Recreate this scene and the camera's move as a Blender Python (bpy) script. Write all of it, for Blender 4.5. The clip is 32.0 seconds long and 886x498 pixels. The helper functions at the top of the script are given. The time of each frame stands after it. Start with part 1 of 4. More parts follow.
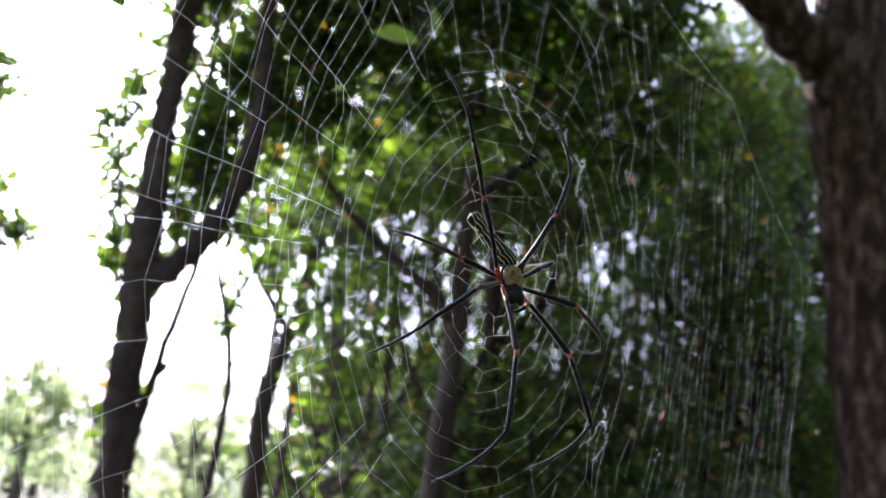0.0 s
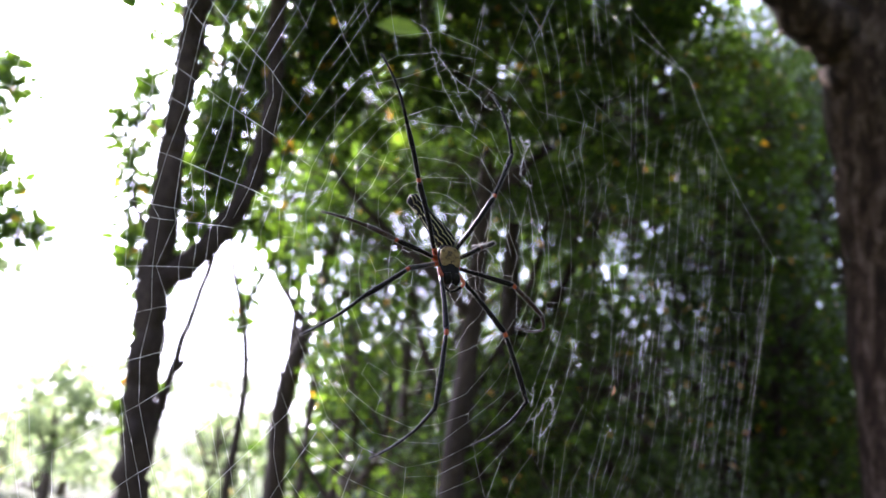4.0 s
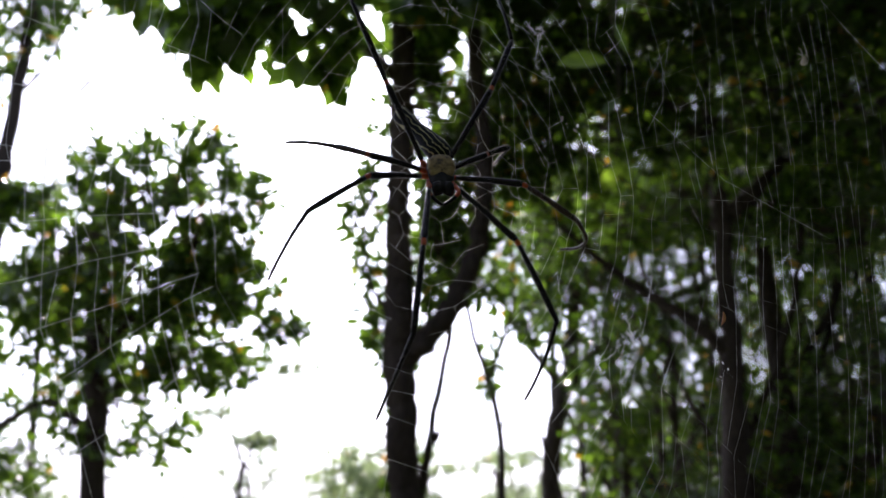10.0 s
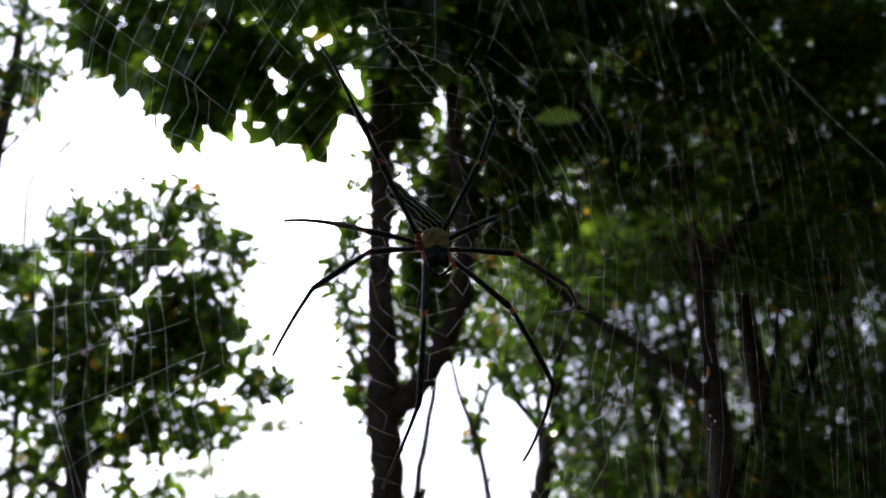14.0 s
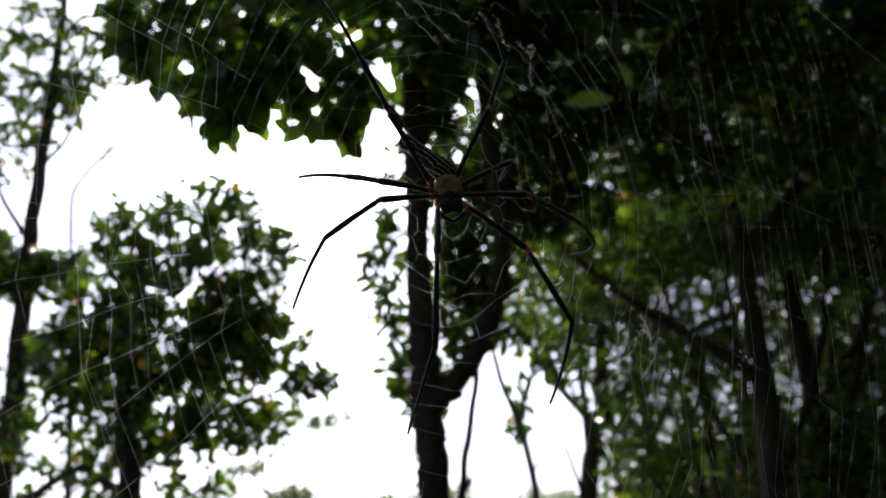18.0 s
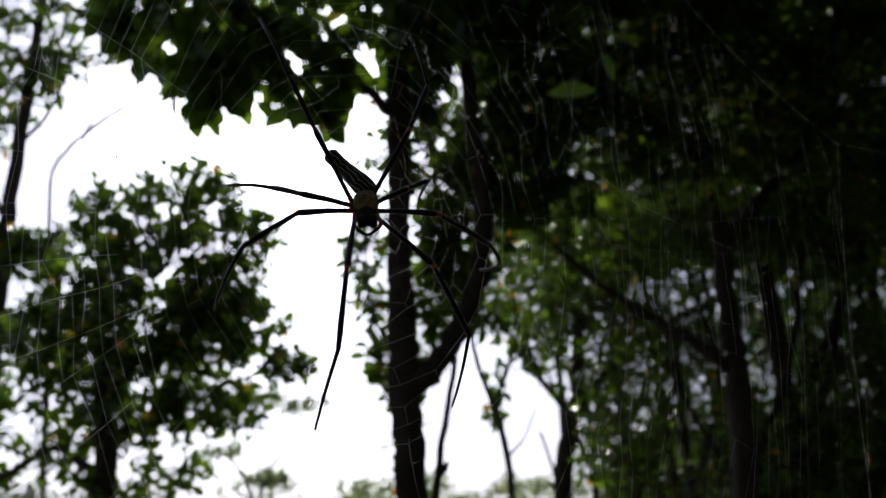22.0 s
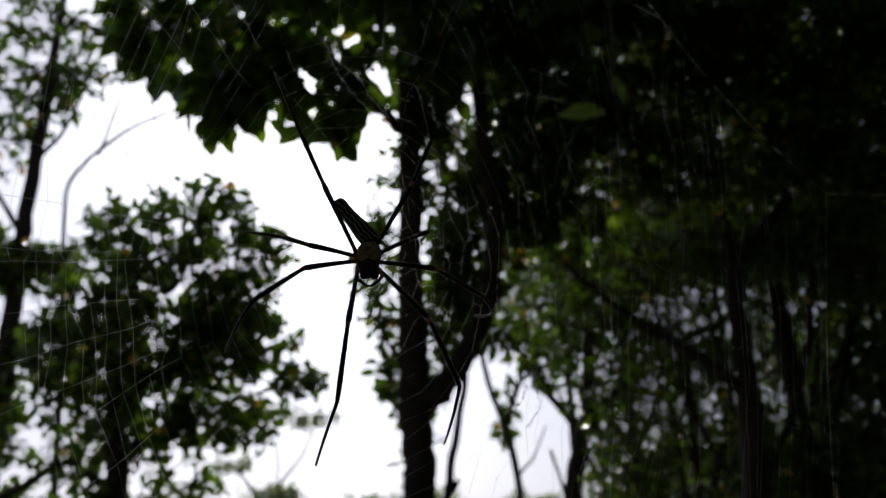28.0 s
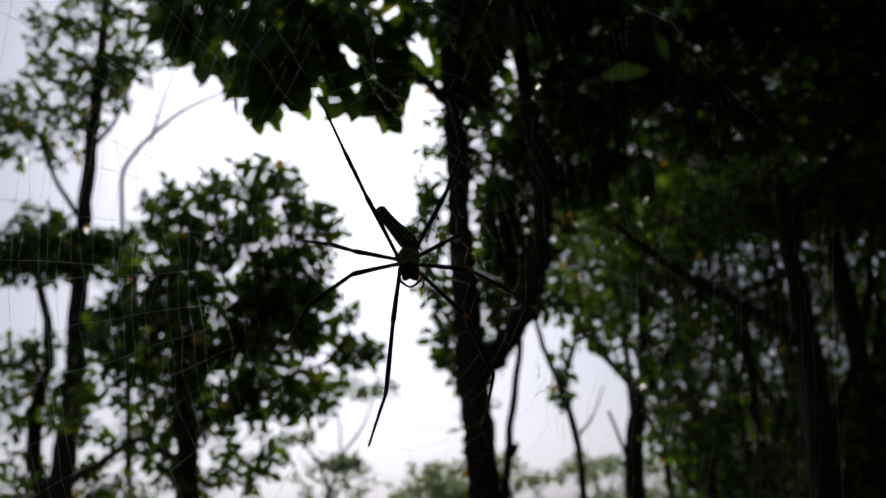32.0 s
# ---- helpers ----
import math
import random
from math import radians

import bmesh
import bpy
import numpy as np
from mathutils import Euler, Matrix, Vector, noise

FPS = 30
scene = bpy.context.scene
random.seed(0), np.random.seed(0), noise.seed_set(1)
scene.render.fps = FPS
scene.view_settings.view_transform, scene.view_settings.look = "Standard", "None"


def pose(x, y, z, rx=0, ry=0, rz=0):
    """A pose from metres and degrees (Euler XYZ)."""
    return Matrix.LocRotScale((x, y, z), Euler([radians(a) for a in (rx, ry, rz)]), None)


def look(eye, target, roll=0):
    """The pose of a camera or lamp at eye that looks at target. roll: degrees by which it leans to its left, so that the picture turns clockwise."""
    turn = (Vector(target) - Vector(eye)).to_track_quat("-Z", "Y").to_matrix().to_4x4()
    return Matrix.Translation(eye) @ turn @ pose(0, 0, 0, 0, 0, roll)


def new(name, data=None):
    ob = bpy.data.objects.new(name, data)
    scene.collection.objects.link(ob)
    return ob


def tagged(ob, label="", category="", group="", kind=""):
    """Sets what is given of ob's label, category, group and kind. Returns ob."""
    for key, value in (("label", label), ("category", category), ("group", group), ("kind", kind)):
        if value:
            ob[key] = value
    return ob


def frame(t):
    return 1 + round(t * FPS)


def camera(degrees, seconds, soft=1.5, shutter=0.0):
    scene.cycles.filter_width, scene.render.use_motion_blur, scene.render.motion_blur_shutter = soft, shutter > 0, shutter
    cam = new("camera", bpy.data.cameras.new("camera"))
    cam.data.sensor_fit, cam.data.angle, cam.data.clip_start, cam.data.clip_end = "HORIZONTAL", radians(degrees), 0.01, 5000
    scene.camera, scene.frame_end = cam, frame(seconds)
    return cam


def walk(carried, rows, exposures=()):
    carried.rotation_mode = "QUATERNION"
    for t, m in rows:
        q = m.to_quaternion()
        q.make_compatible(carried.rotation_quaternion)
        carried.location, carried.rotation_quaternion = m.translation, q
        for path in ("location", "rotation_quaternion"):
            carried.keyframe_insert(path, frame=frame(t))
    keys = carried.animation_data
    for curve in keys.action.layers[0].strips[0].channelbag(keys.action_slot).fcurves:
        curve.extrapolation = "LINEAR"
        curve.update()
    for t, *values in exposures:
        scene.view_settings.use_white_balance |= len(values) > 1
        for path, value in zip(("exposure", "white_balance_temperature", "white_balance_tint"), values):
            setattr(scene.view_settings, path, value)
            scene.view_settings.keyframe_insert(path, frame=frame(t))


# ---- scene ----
# camera and its walk
cam = camera(54.0, 32.0, soft=1.3)
cam.data.dof.use_dof = True
cam.data.dof.focus_distance = 0.37
cam.data.dof.aperture_fstop = 12.0
ROWS = [
    (0.0, -0.1497, -0.0157, 1.5294, 103.48, -5.47, -15.42), (0.5, -0.1454, -0.0187, 1.5267, 103.41, -5.61, -15.56),
    (1.0, -0.1432, -0.0213, 1.5254, 103.45, -5.74, -15.47), (1.5, -0.1416, -0.0232, 1.5250, 103.36, -5.61, -15.43),
    (2.0, -0.1403, -0.0257, 1.5259, 103.36, -5.35, -15.30), (2.5, -0.1399, -0.0245, 1.5264, 103.14, -5.46, -15.58),
    (4.5, -0.0882, -0.0293, 1.5163, 102.98, -3.61, -11.46), (5.0, -0.0531, -0.0277, 1.5065, 103.96, -1.26, -6.75),
    (5.5, -0.0178, -0.0132, 1.4999, 105.06, 2.87, -1.79), (6.0, 0.0000, 0.0000, 1.5000, 107.09, 5.74, 1.76),
    (6.5, 0.0063, 0.0270, 1.4927, 108.05, 7.11, 3.38), (7.0, 0.0061, 0.0309, 1.4907, 106.66, 5.22, 4.42),
    (7.5, 0.0062, 0.0356, 1.4878, 107.71, 3.13, 5.98), (8.0, 0.0071, 0.0397, 1.4856, 106.90, 1.95, 6.57),
    (8.5, 0.0086, 0.0430, 1.4835, 106.95, 2.66, 6.33), (9.0, 0.0079, 0.0446, 1.4834, 107.10, 3.01, 6.14),
    (9.5, 0.0066, 0.0421, 1.4846, 106.56, 0.66, 4.80), (10.0, 0.0052, 0.0394, 1.4856, 106.57, 0.16, 4.48),
    (10.5, 0.0042, 0.0373, 1.4862, 106.91, -0.00, 4.22), (11.0, 0.0038, 0.0341, 1.4879, 107.16, 0.01, 4.42),
    (11.5, 0.0042, 0.0308, 1.4909, 108.49, 0.39, 4.20), (12.0, 0.0051, 0.0281, 1.4936, 109.48, 0.94, 3.70),
    (12.5, 0.0069, 0.0265, 1.4959, 109.51, 1.29, 3.53), (13.0, 0.0093, 0.0252, 1.4981, 109.65, 1.42, 3.67),
    (13.5, 0.0095, 0.0233, 1.4983, 109.80, 1.62, 3.71), (14.0, 0.0101, 0.0213, 1.4980, 109.88, 1.73, 3.79),
    (14.5, 0.0106, 0.0203, 1.4975, 110.09, 1.83, 3.58), (16.5, 0.0213, 0.0226, 1.4877, 109.94, 2.20, 3.93),
    (17.0, 0.0237, 0.0257, 1.4871, 109.42, 2.48, 5.75), (17.5, 0.0245, 0.0254, 1.4859, 109.53, 2.62, 6.82),
    (18.0, 0.0256, 0.0235, 1.4859, 109.52, 2.86, 7.03), (18.5, 0.0266, 0.0219, 1.4878, 109.56, 3.02, 6.99),
    (19.0, 0.0269, 0.0202, 1.4900, 109.50, 2.98, 6.87), (19.5, 0.0260, 0.0164, 1.4885, 109.81, 2.86, 6.44),
    (20.0, 0.0257, 0.0130, 1.4871, 109.82, 2.86, 6.10), (20.5, 0.0258, 0.0107, 1.4855, 109.61, 2.77, 5.81),
    (21.0, 0.0262, 0.0087, 1.4838, 109.19, 2.71, 5.65), (21.5, 0.0267, 0.0069, 1.4818, 109.13, 2.75, 5.50),
    (22.0, 0.0269, 0.0048, 1.4800, 108.57, 2.18, 5.44), (22.5, 0.0265, 0.0014, 1.4792, 108.49, 1.86, 5.08),
    (23.0, 0.0256, -0.0022, 1.4790, 108.93, 1.53, 5.67), (23.5, 0.0241, -0.0026, 1.4789, 109.40, 1.58, 5.75),
    (24.0, 0.0224, -0.0032, 1.4793, 109.86, 1.82, 6.37), (24.5, 0.0210, -0.0037, 1.4802, 110.40, 1.85, 7.29),
    (26.5, 0.0213, -0.0102, 1.4870, 109.77, 1.53, 6.68), (27.0, 0.0232, -0.0116, 1.4868, 109.18, 1.41, 6.26),
    (27.5, 0.0255, -0.0146, 1.4860, 109.48, 1.49, 6.06), (28.0, 0.0279, -0.0189, 1.4849, 109.60, 1.66, 6.01),
    (28.5, 0.0299, -0.0256, 1.4848, 109.09, 1.69, 6.77), (29.0, 0.0316, -0.0315, 1.4838, 108.71, 2.18, 6.93),
    (29.5, 0.0322, -0.0367, 1.4817, 107.32, 2.64, 7.65), (30.0, 0.0331, -0.0412, 1.4796, 106.72, 2.56, 8.94),
    (30.5, 0.0338, -0.0431, 1.4792, 106.94, 2.78, 9.35), (31.0, 0.0339, -0.0443, 1.4787, 107.31, 2.94, 9.61),
    (31.5, 0.0337, -0.0464, 1.4780, 107.46, 3.13, 9.79), (32.0, 0.0338, -0.0494, 1.4770, 107.66, 3.20, 10.03)]
EXPOSURES = [(0.0, 1.92, 6000, 23), (2.5, 1.92, 6000, 23), (4.5, 2.12, 5950, 24), (6.0, 2.03, 5950, 24), (7.5, 1.63, 6000, 23), (9.0, 0.94, 6100, 20), (13.0, 0.17, 6250, 16),
             (17.0, -0.26, 6350, 13), (20.0, -0.66, 6400, 12), (23.0, -1.08, 6450, 11), (27.0, -1.4, 6500, 10), (30.0, -1.66, 6550, 10), (32.0, -1.72, 6550, 10)]
walk(cam, [(r[0], pose(*r[1:])) for r in ROWS], EXPOSURES)

# world and sun: hazy bright sky, the sun low ahead and to the left
SUN_ELEVATION, SUN_AZIMUTH = 31.5, -15.8
world = bpy.data.worlds.new("sky")
scene.world = world
world.use_nodes = True
wn = world.node_tree.nodes
sky = wn.new("ShaderNodeTexSky")
sky.sky_type = "NISHITA"
sky.sun_disc = False
sky.sun_elevation, sky.sun_rotation = radians(SUN_ELEVATION), radians(SUN_AZIMUTH)
sky.air_density, sky.dust_density, sky.ozone_density = 1.0, 3.0, 1.0
wn["Background"].inputs["Strength"].default_value = 0.15
haze = wn.new("ShaderNodeHueSaturation")
haze.inputs["Saturation"].default_value = 0.32
cool = wn.new("ShaderNodeMix")
cool.data_type, cool.blend_type = "RGBA", "MULTIPLY"
cool.inputs["Factor"].default_value = 1.0
cool.inputs["B"].default_value = (0.95, 1.0, 1.2, 1)
world.node_tree.links.new(sky.outputs["Color"], haze.inputs["Color"])
world.node_tree.links.new(haze.outputs["Color"], cool.inputs["A"])
world.node_tree.links.new(cool.outputs["Result"], wn["Background"].inputs["Color"])
sun_data = bpy.data.lights.new("sun", "SUN")
sun_data.energy, sun_data.angle, sun_data.color = 5.0, radians(0.6), (1.0, 0.93, 0.82)
sun = new("sun", sun_data)
el, az = radians(SUN_ELEVATION), radians(SUN_AZIMUTH)
sun_way = Vector((math.sin(az) * math.cos(el), math.cos(az) * math.cos(el), math.sin(el)))
sun.matrix_world = look(sun_way * 40, (0, 0, 0))


# materials
def material(name):
    m = bpy.data.materials.new(name)
    m.use_nodes = True
    n, l = m.node_tree.nodes, m.node_tree.links
    return m, n, l, n["Principled BSDF"], n["Material Output"]


def noise_node(n, l, scale, detail=5.0, rough=0.6, coords=None):
    tex = n.new("ShaderNodeTexNoise")
    tex.inputs["Scale"].default_value, tex.inputs["Detail"].default_value = scale, detail
    tex.inputs["Roughness"].default_value = rough
    if coords is not None:
        l.new(coords, tex.inputs["Vector"])
    return tex


def ramp(n, l, fac, stops):
    r = n.new("ShaderNodeValToRGB")
    els = r.color_ramp.elements
    while len(els) < len(stops):
        els.new(0.5)
    for e, (p, c) in zip(els, stops):
        e.position, e.color = p, (*c, 1)
    l.new(fac, r.inputs["Fac"])
    return r.outputs["Color"]


def bump(n, l, height, strength, distance, target):
    b = n.new("ShaderNodeBump")
    b.inputs["Strength"].default_value, b.inputs["Distance"].default_value = strength, distance
    l.new(height, b.inputs["Height"])
    l.new(b.outputs["Normal"], target.inputs["Normal"])
    return b


def bark(name, dark, mid, pale, scale=14.0, spread=0.15):
    m, n, l, p, out = material(name)
    tc = n.new("ShaderNodeTexCoord")
    mp = n.new("ShaderNodeMapping")
    mp.inputs["Scale"].default_value = (1.0, 1.0, 0.35)
    l.new(tc.outputs["Object"], mp.inputs["Vector"])
    big = noise_node(n, l, scale * 0.35, 4, 0.6, mp.outputs["Vector"])
    fine = noise_node(n, l, scale * 4, 8, 0.7, mp.outputs["Vector"])
    mix = n.new("ShaderNodeMath")
    mix.operation = "MULTIPLY_ADD"
    l.new(fine.outputs["Fac"], mix.inputs[0])
    mix.inputs[1].default_value = 0.5
    half = n.new("ShaderNodeMath")
    half.operation = "MULTIPLY"
    l.new(big.outputs["Fac"], half.inputs[0])
    half.inputs[1].default_value = 0.5
    l.new(half.outputs[0], mix.inputs[2])
    l.new(ramp(n, l, mix.outputs[0], [(0.5 - spread, dark), (0.5, mid), (0.5 + spread, pale)]), p.inputs["Base Color"])
    p.inputs["Roughness"].default_value = 0.9
    bump(n, l, mix.outputs[0], 0.9, 0.02, p)
    return m


def leaf_material(name, dark, pale, yellow, through_colour, share=0.45, gloss=0.3, single=False):
    """A leaf: lit from in front, and glowing where the sun stands behind it."""
    m, n, l, p, out = material(name)
    chance = n.new("ShaderNodeObjectInfo").outputs["Random"] if single else n.new("ShaderNodeNewGeometry").outputs["Random Per Island"]
    # a random tenth is painted brighter, like leaves with sun behind them
    col = ramp(n, l, chance, [(0.0, dark), (0.6, pale), (0.86, pale), (0.93, [1.9 * c for c in pale]), (0.98, [2.1 * c for c in pale]), (0.992, yellow)])
    tc = n.new("ShaderNodeTexCoord")
    grain = noise_node(n, l, 60, 4, 0.6, tc.outputs["Object"])
    mixc = n.new("ShaderNodeMix")
    mixc.data_type, mixc.blend_type = "RGBA", "MULTIPLY"
    mixc.inputs["Factor"].default_value = 0.5
    l.new(col, mixc.inputs["A"])
    l.new(ramp(n, l, grain.outputs["Fac"], [(0.3, (0.6, 0.6, 0.6)), (0.7, (1.1, 1.1, 1.0))]), mixc.inputs["B"])
    l.new(mixc.outputs["Result"], p.inputs["Base Color"])
    p.inputs["Roughness"].default_value = gloss
    tr = n.new("ShaderNodeBsdfTranslucent")
    mixt = n.new("ShaderNodeMix")
    mixt.data_type, mixt.blend_type = "RGBA", "MULTIPLY"
    mixt.inputs["Factor"].default_value = 1.0
    l.new(mixc.outputs["Result"], mixt.inputs["A"])
    mixt.inputs["B"].default_value = (*through_colour, 1)
    l.new(mixt.outputs["Result"], tr.inputs["Color"])
    ms = n.new("ShaderNodeMixShader")
    ms.inputs["Fac"].default_value = share
    l.new(p.outputs["BSDF"], ms.inputs[1])
    l.new(tr.outputs["BSDF"], ms.inputs[2])
    l.new(ms.outputs["Shader"], out.inputs["Surface"])
    return m


BARK = bark("bark_dark_brown", (0.018, 0.012, 0.009), (0.044, 0.03, 0.023), (0.1, 0.073, 0.058))
BARK_RED = bark("bark_reddish_brown", (0.014, 0.007, 0.005), (0.05, 0.024, 0.016), (0.26, 0.18, 0.145), 40.0, 0.1)
TWIG = bark("bark_twig", (0.04, 0.03, 0.022), (0.09, 0.068, 0.05), (0.15, 0.12, 0.095), 30.0)
LEAF = leaf_material("leaf_green", (0.032, 0.06, 0.016), (0.068, 0.11, 0.026), (0.42, 0.2, 0.03), (2.6, 2.8, 0.75))
LEAF_SINGLE = leaf_material("leaf_green_single", (0.032, 0.06, 0.016), (0.068, 0.11, 0.026), (0.42, 0.2, 0.03), (2.6, 2.8, 0.75), single=True)
# brighter leaf copy, with light shining through put into its colour
LEAF_LIT = leaf_material("leaf_lit", (0.1, 0.16, 0.025), (0.13, 0.2, 0.03), (0.16, 0.22, 0.03), (2.4, 2.5, 1.2), 0.7)
# haze over the distant trees is put into this paler, greyer leaf colour
LEAF_HAZED = leaf_material("leaf_hazed", (0.11, 0.145, 0.08), (0.17, 0.21, 0.12), (0.28, 0.22, 0.11), (2.4, 2.4, 2.0), 0.66)

m, n, l, p, out = material("silk")
tc = n.new("ShaderNodeTexCoord")
# beads and glints along the threads are painted by noise in the colour
glint_beads = noise_node(n, l, 700, 2, 0.6, tc.outputs["Object"])
glint_runs = noise_node(n, l, 45, 3, 0.6, tc.outputs["Object"])
both = n.new("ShaderNodeMath")
both.operation = "MULTIPLY"
l.new(glint_beads.outputs["Fac"], both.inputs[0])
l.new(glint_runs.outputs["Fac"], both.inputs[1])
silk_colour = ramp(n, l, both.outputs[0], [(0.1, (0.35, 0.33, 0.3)), (0.22, (0.9, 0.88, 0.84)), (0.4, (0.99, 0.98, 0.96))])
gl = n.new("ShaderNodeBsdfGlossy")
gl.inputs["Roughness"].default_value = 0.3
l.new(silk_colour, gl.inputs["Color"])
tr = n.new("ShaderNodeBsdfTranslucent")
l.new(silk_colour, tr.inputs["Color"])
ms = n.new("ShaderNodeMixShader")
ms.inputs["Fac"].default_value = 0.72
l.new(gl.outputs["BSDF"], ms.inputs[1])
l.new(tr.outputs["BSDF"], ms.inputs[2])
l.new(ms.outputs["Shader"], out.inputs["Surface"])
SILK = m

m, n, l, p, out = material("spider_black")
tc = n.new("ShaderNodeTexCoord")
g = noise_node(n, l, 900, 4, 0.6, tc.outputs["Object"])
l.new(ramp(n, l, g.outputs["Fac"], [(0.3, (0.006, 0.005, 0.006)), (0.7, (0.018, 0.014, 0.016))]), p.inputs["Base Color"])
p.inputs["Roughness"].default_value = 0.45
p.inputs["Specular IOR Level"].default_value = 0.14
p.inputs["Sheen Weight"].default_value = 0.1
p.inputs["Sheen Roughness"].default_value = 0.35
bump(n, l, g.outputs["Fac"], 0.4, 0.0003, p)
BLACK = m

m, n, l, p, out = material("spider_hair")
tc = n.new("ShaderNodeTexCoord")
g = noise_node(n, l, 300, 3, 0.6, tc.outputs["Object"])
hair_colour = ramp(n, l, g.outputs["Fac"], [(0.3, (0.3, 0.27, 0.25)), (0.7, (0.62, 0.58, 0.55))])
tr = n.new("ShaderNodeBsdfTranslucent")
l.new(hair_colour, tr.inputs["Color"])
l.new(hair_colour, p.inputs["Base Color"])
p.inputs["Roughness"].default_value = 0.4
ms = n.new("ShaderNodeMixShader")
ms.inputs["Fac"].default_value = 0.7
l.new(p.outputs["BSDF"], ms.inputs[1])
l.new(tr.outputs["BSDF"], ms.inputs[2])
l.new(ms.outputs["Shader"], out.inputs["Surface"])
HAIR = m

m, n, l, p, out = material("spider_orange")
tc = n.new("ShaderNodeTexCoord")
g = noise_node(n, l, 500, 4, 0.6, tc.outputs["Object"])
l.new(ramp(n, l, g.outputs["Fac"], [(0.35, (0.2, 0.026, 0.008)), (0.65, (0.55, 0.1, 0.014))]), p.inputs["Base Color"])
p.inputs["Roughness"].default_value = 0.45
ORANGE = m

m, n, l, p, out = material("spider_redbrown")
tc = n.new("ShaderNodeTexCoord")
g = noise_node(n, l, 500, 4, 0.6, tc.outputs["Object"])
l.new(ramp(n, l, g.outputs["Fac"], [(0.35, (0.05, 0.018, 0.014)), (0.65, (0.14, 0.05, 0.03))]), p.inputs["Base Color"])
p.inputs["Roughness"].default_value = 0.42
REDBROWN = m

m, n, l, p, out = material("spider_shin")
tc = n.new("ShaderNodeTexCoord")
g = noise_node(n, l, 500, 4, 0.6, tc.outputs["Object"])
l.new(ramp(n, l, g.outputs["Fac"], [(0.35, (0.02, 0.009, 0.008)), (0.65, (0.055, 0.02, 0.014))]), p.inputs["Base Color"])
p.inputs["Roughness"].default_value = 0.45
SHIN = m

m, n, l, p, out = material("carapace_yellow")
tc = n.new("ShaderNodeTexCoord")
g = noise_node(n, l, 420, 6, 0.65, tc.outputs["Object"])
l.new(ramp(n, l, g.outputs["Fac"], [(0.35, (0.05, 0.03, 0.012)), (0.47, (0.18, 0.115, 0.035)), (0.7, (0.3, 0.21, 0.07))]),
      p.inputs["Base Color"])
p.inputs["Roughness"].default_value = 0.6
bump(n, l, g.outputs["Fac"], 0.5, 0.0004, p)
CARAPACE = m

m, n, l, p, out = material("abdomen_striped")
tc = n.new("ShaderNodeTexCoord")
sep = n.new("ShaderNodeSeparateXYZ")
g = noise_node(n, l, 230, 4, 0.6, tc.outputs["Object"])
l.new(tc.outputs["Object"], sep.inputs["Vector"])
wave = n.new("ShaderNodeMath")
wave.operation = "MULTIPLY_ADD"
l.new(sep.outputs["X"], wave.inputs[0])
wave.inputs[1].default_value = 3300.0
wob = n.new("ShaderNodeMath")
wob.operation = "MULTIPLY"
l.new(g.outputs["Fac"], wob.inputs[0])
wob.inputs[1].default_value = 13.0
l.new(wob.outputs[0], wave.inputs[2])
sn = n.new("ShaderNodeMath")
sn.operation = "SINE"
l.new(wave.outputs[0], sn.inputs[0])
l.new(ramp(n, l, sn.outputs[0], [(0.0, (0.01, 0.009, 0.011)), (0.86, (0.011, 0.01, 0.01)), (0.95, (0.5, 0.46, 0.24))]),
      p.inputs["Base Color"])
p.inputs["Roughness"].default_value = 0.5
p.inputs["Specular IOR Level"].default_value = 0.12
band = n.new("ShaderNodeMath")
band.operation = "MULTIPLY_ADD"
l.new(g.outputs["Fac"], band.inputs[0])
band.inputs[1].default_value = 0.006
l.new(sep.outputs["Y"], band.inputs[2])
pale_band = ramp(n, l, band.outputs[0], [(0.0053, (0, 0, 0)), (0.0058, (1, 1, 1)), (0.0070, (1, 1, 1)), (0.0075, (0, 0, 0))])
mark = n.new("ShaderNodeMix")
mark.data_type = "RGBA"
l.new(pale_band, mark.inputs["Factor"])
l.new(p.inputs["Base Color"].links[0].from_socket, mark.inputs["A"])
mark.inputs["B"].default_value = (0.42, 0.41, 0.34, 1)
l.new(mark.outputs["Result"], p.inputs["Base Color"])
ABDOMEN = m

m, n, l, p, out = material("dry_crumb")
tc = n.new("ShaderNodeTexCoord")
g = noise_node(n, l, 300, 4, 0.6, tc.outputs["Object"])
l.new(ramp(n, l, g.outputs["Fac"], [(0.3, (0.36, 0.28, 0.19)), (0.7, (0.7, 0.63, 0.53))]), p.inputs["Base Color"])
p.inputs["Roughness"].default_value = 0.85
CRUMB = m

m, n, l, p, out = material("dry_leaf")
tc = n.new("ShaderNodeTexCoord")
g = noise_node(n, l, 400, 4, 0.6, tc.outputs["Object"])
l.new(ramp(n, l, g.outputs["Fac"], [(0.3, (0.3, 0.1, 0.03)), (0.7, (0.6, 0.28, 0.1))]), p.inputs["Base Color"])
p.inputs["Roughness"].default_value = 0.7
SCRAP = m

m, n, l, p, out = material("ground_litter")
tc = n.new("ShaderNodeTexCoord")
g1 = noise_node(n, l, 0.6, 6, 0.65, tc.outputs["Object"])
g2 = noise_node(n, l, 18, 8, 0.7, tc.outputs["Object"])
mx = n.new("ShaderNodeMix")
mx.data_type, mx.blend_type = "RGBA", "MULTIPLY"
mx.inputs["Factor"].default_value = 0.7
l.new(ramp(n, l, g1.outputs["Fac"], [(0.35, (0.09, 0.07, 0.045)), (0.6, (0.07, 0.1, 0.035))]), mx.inputs["A"])
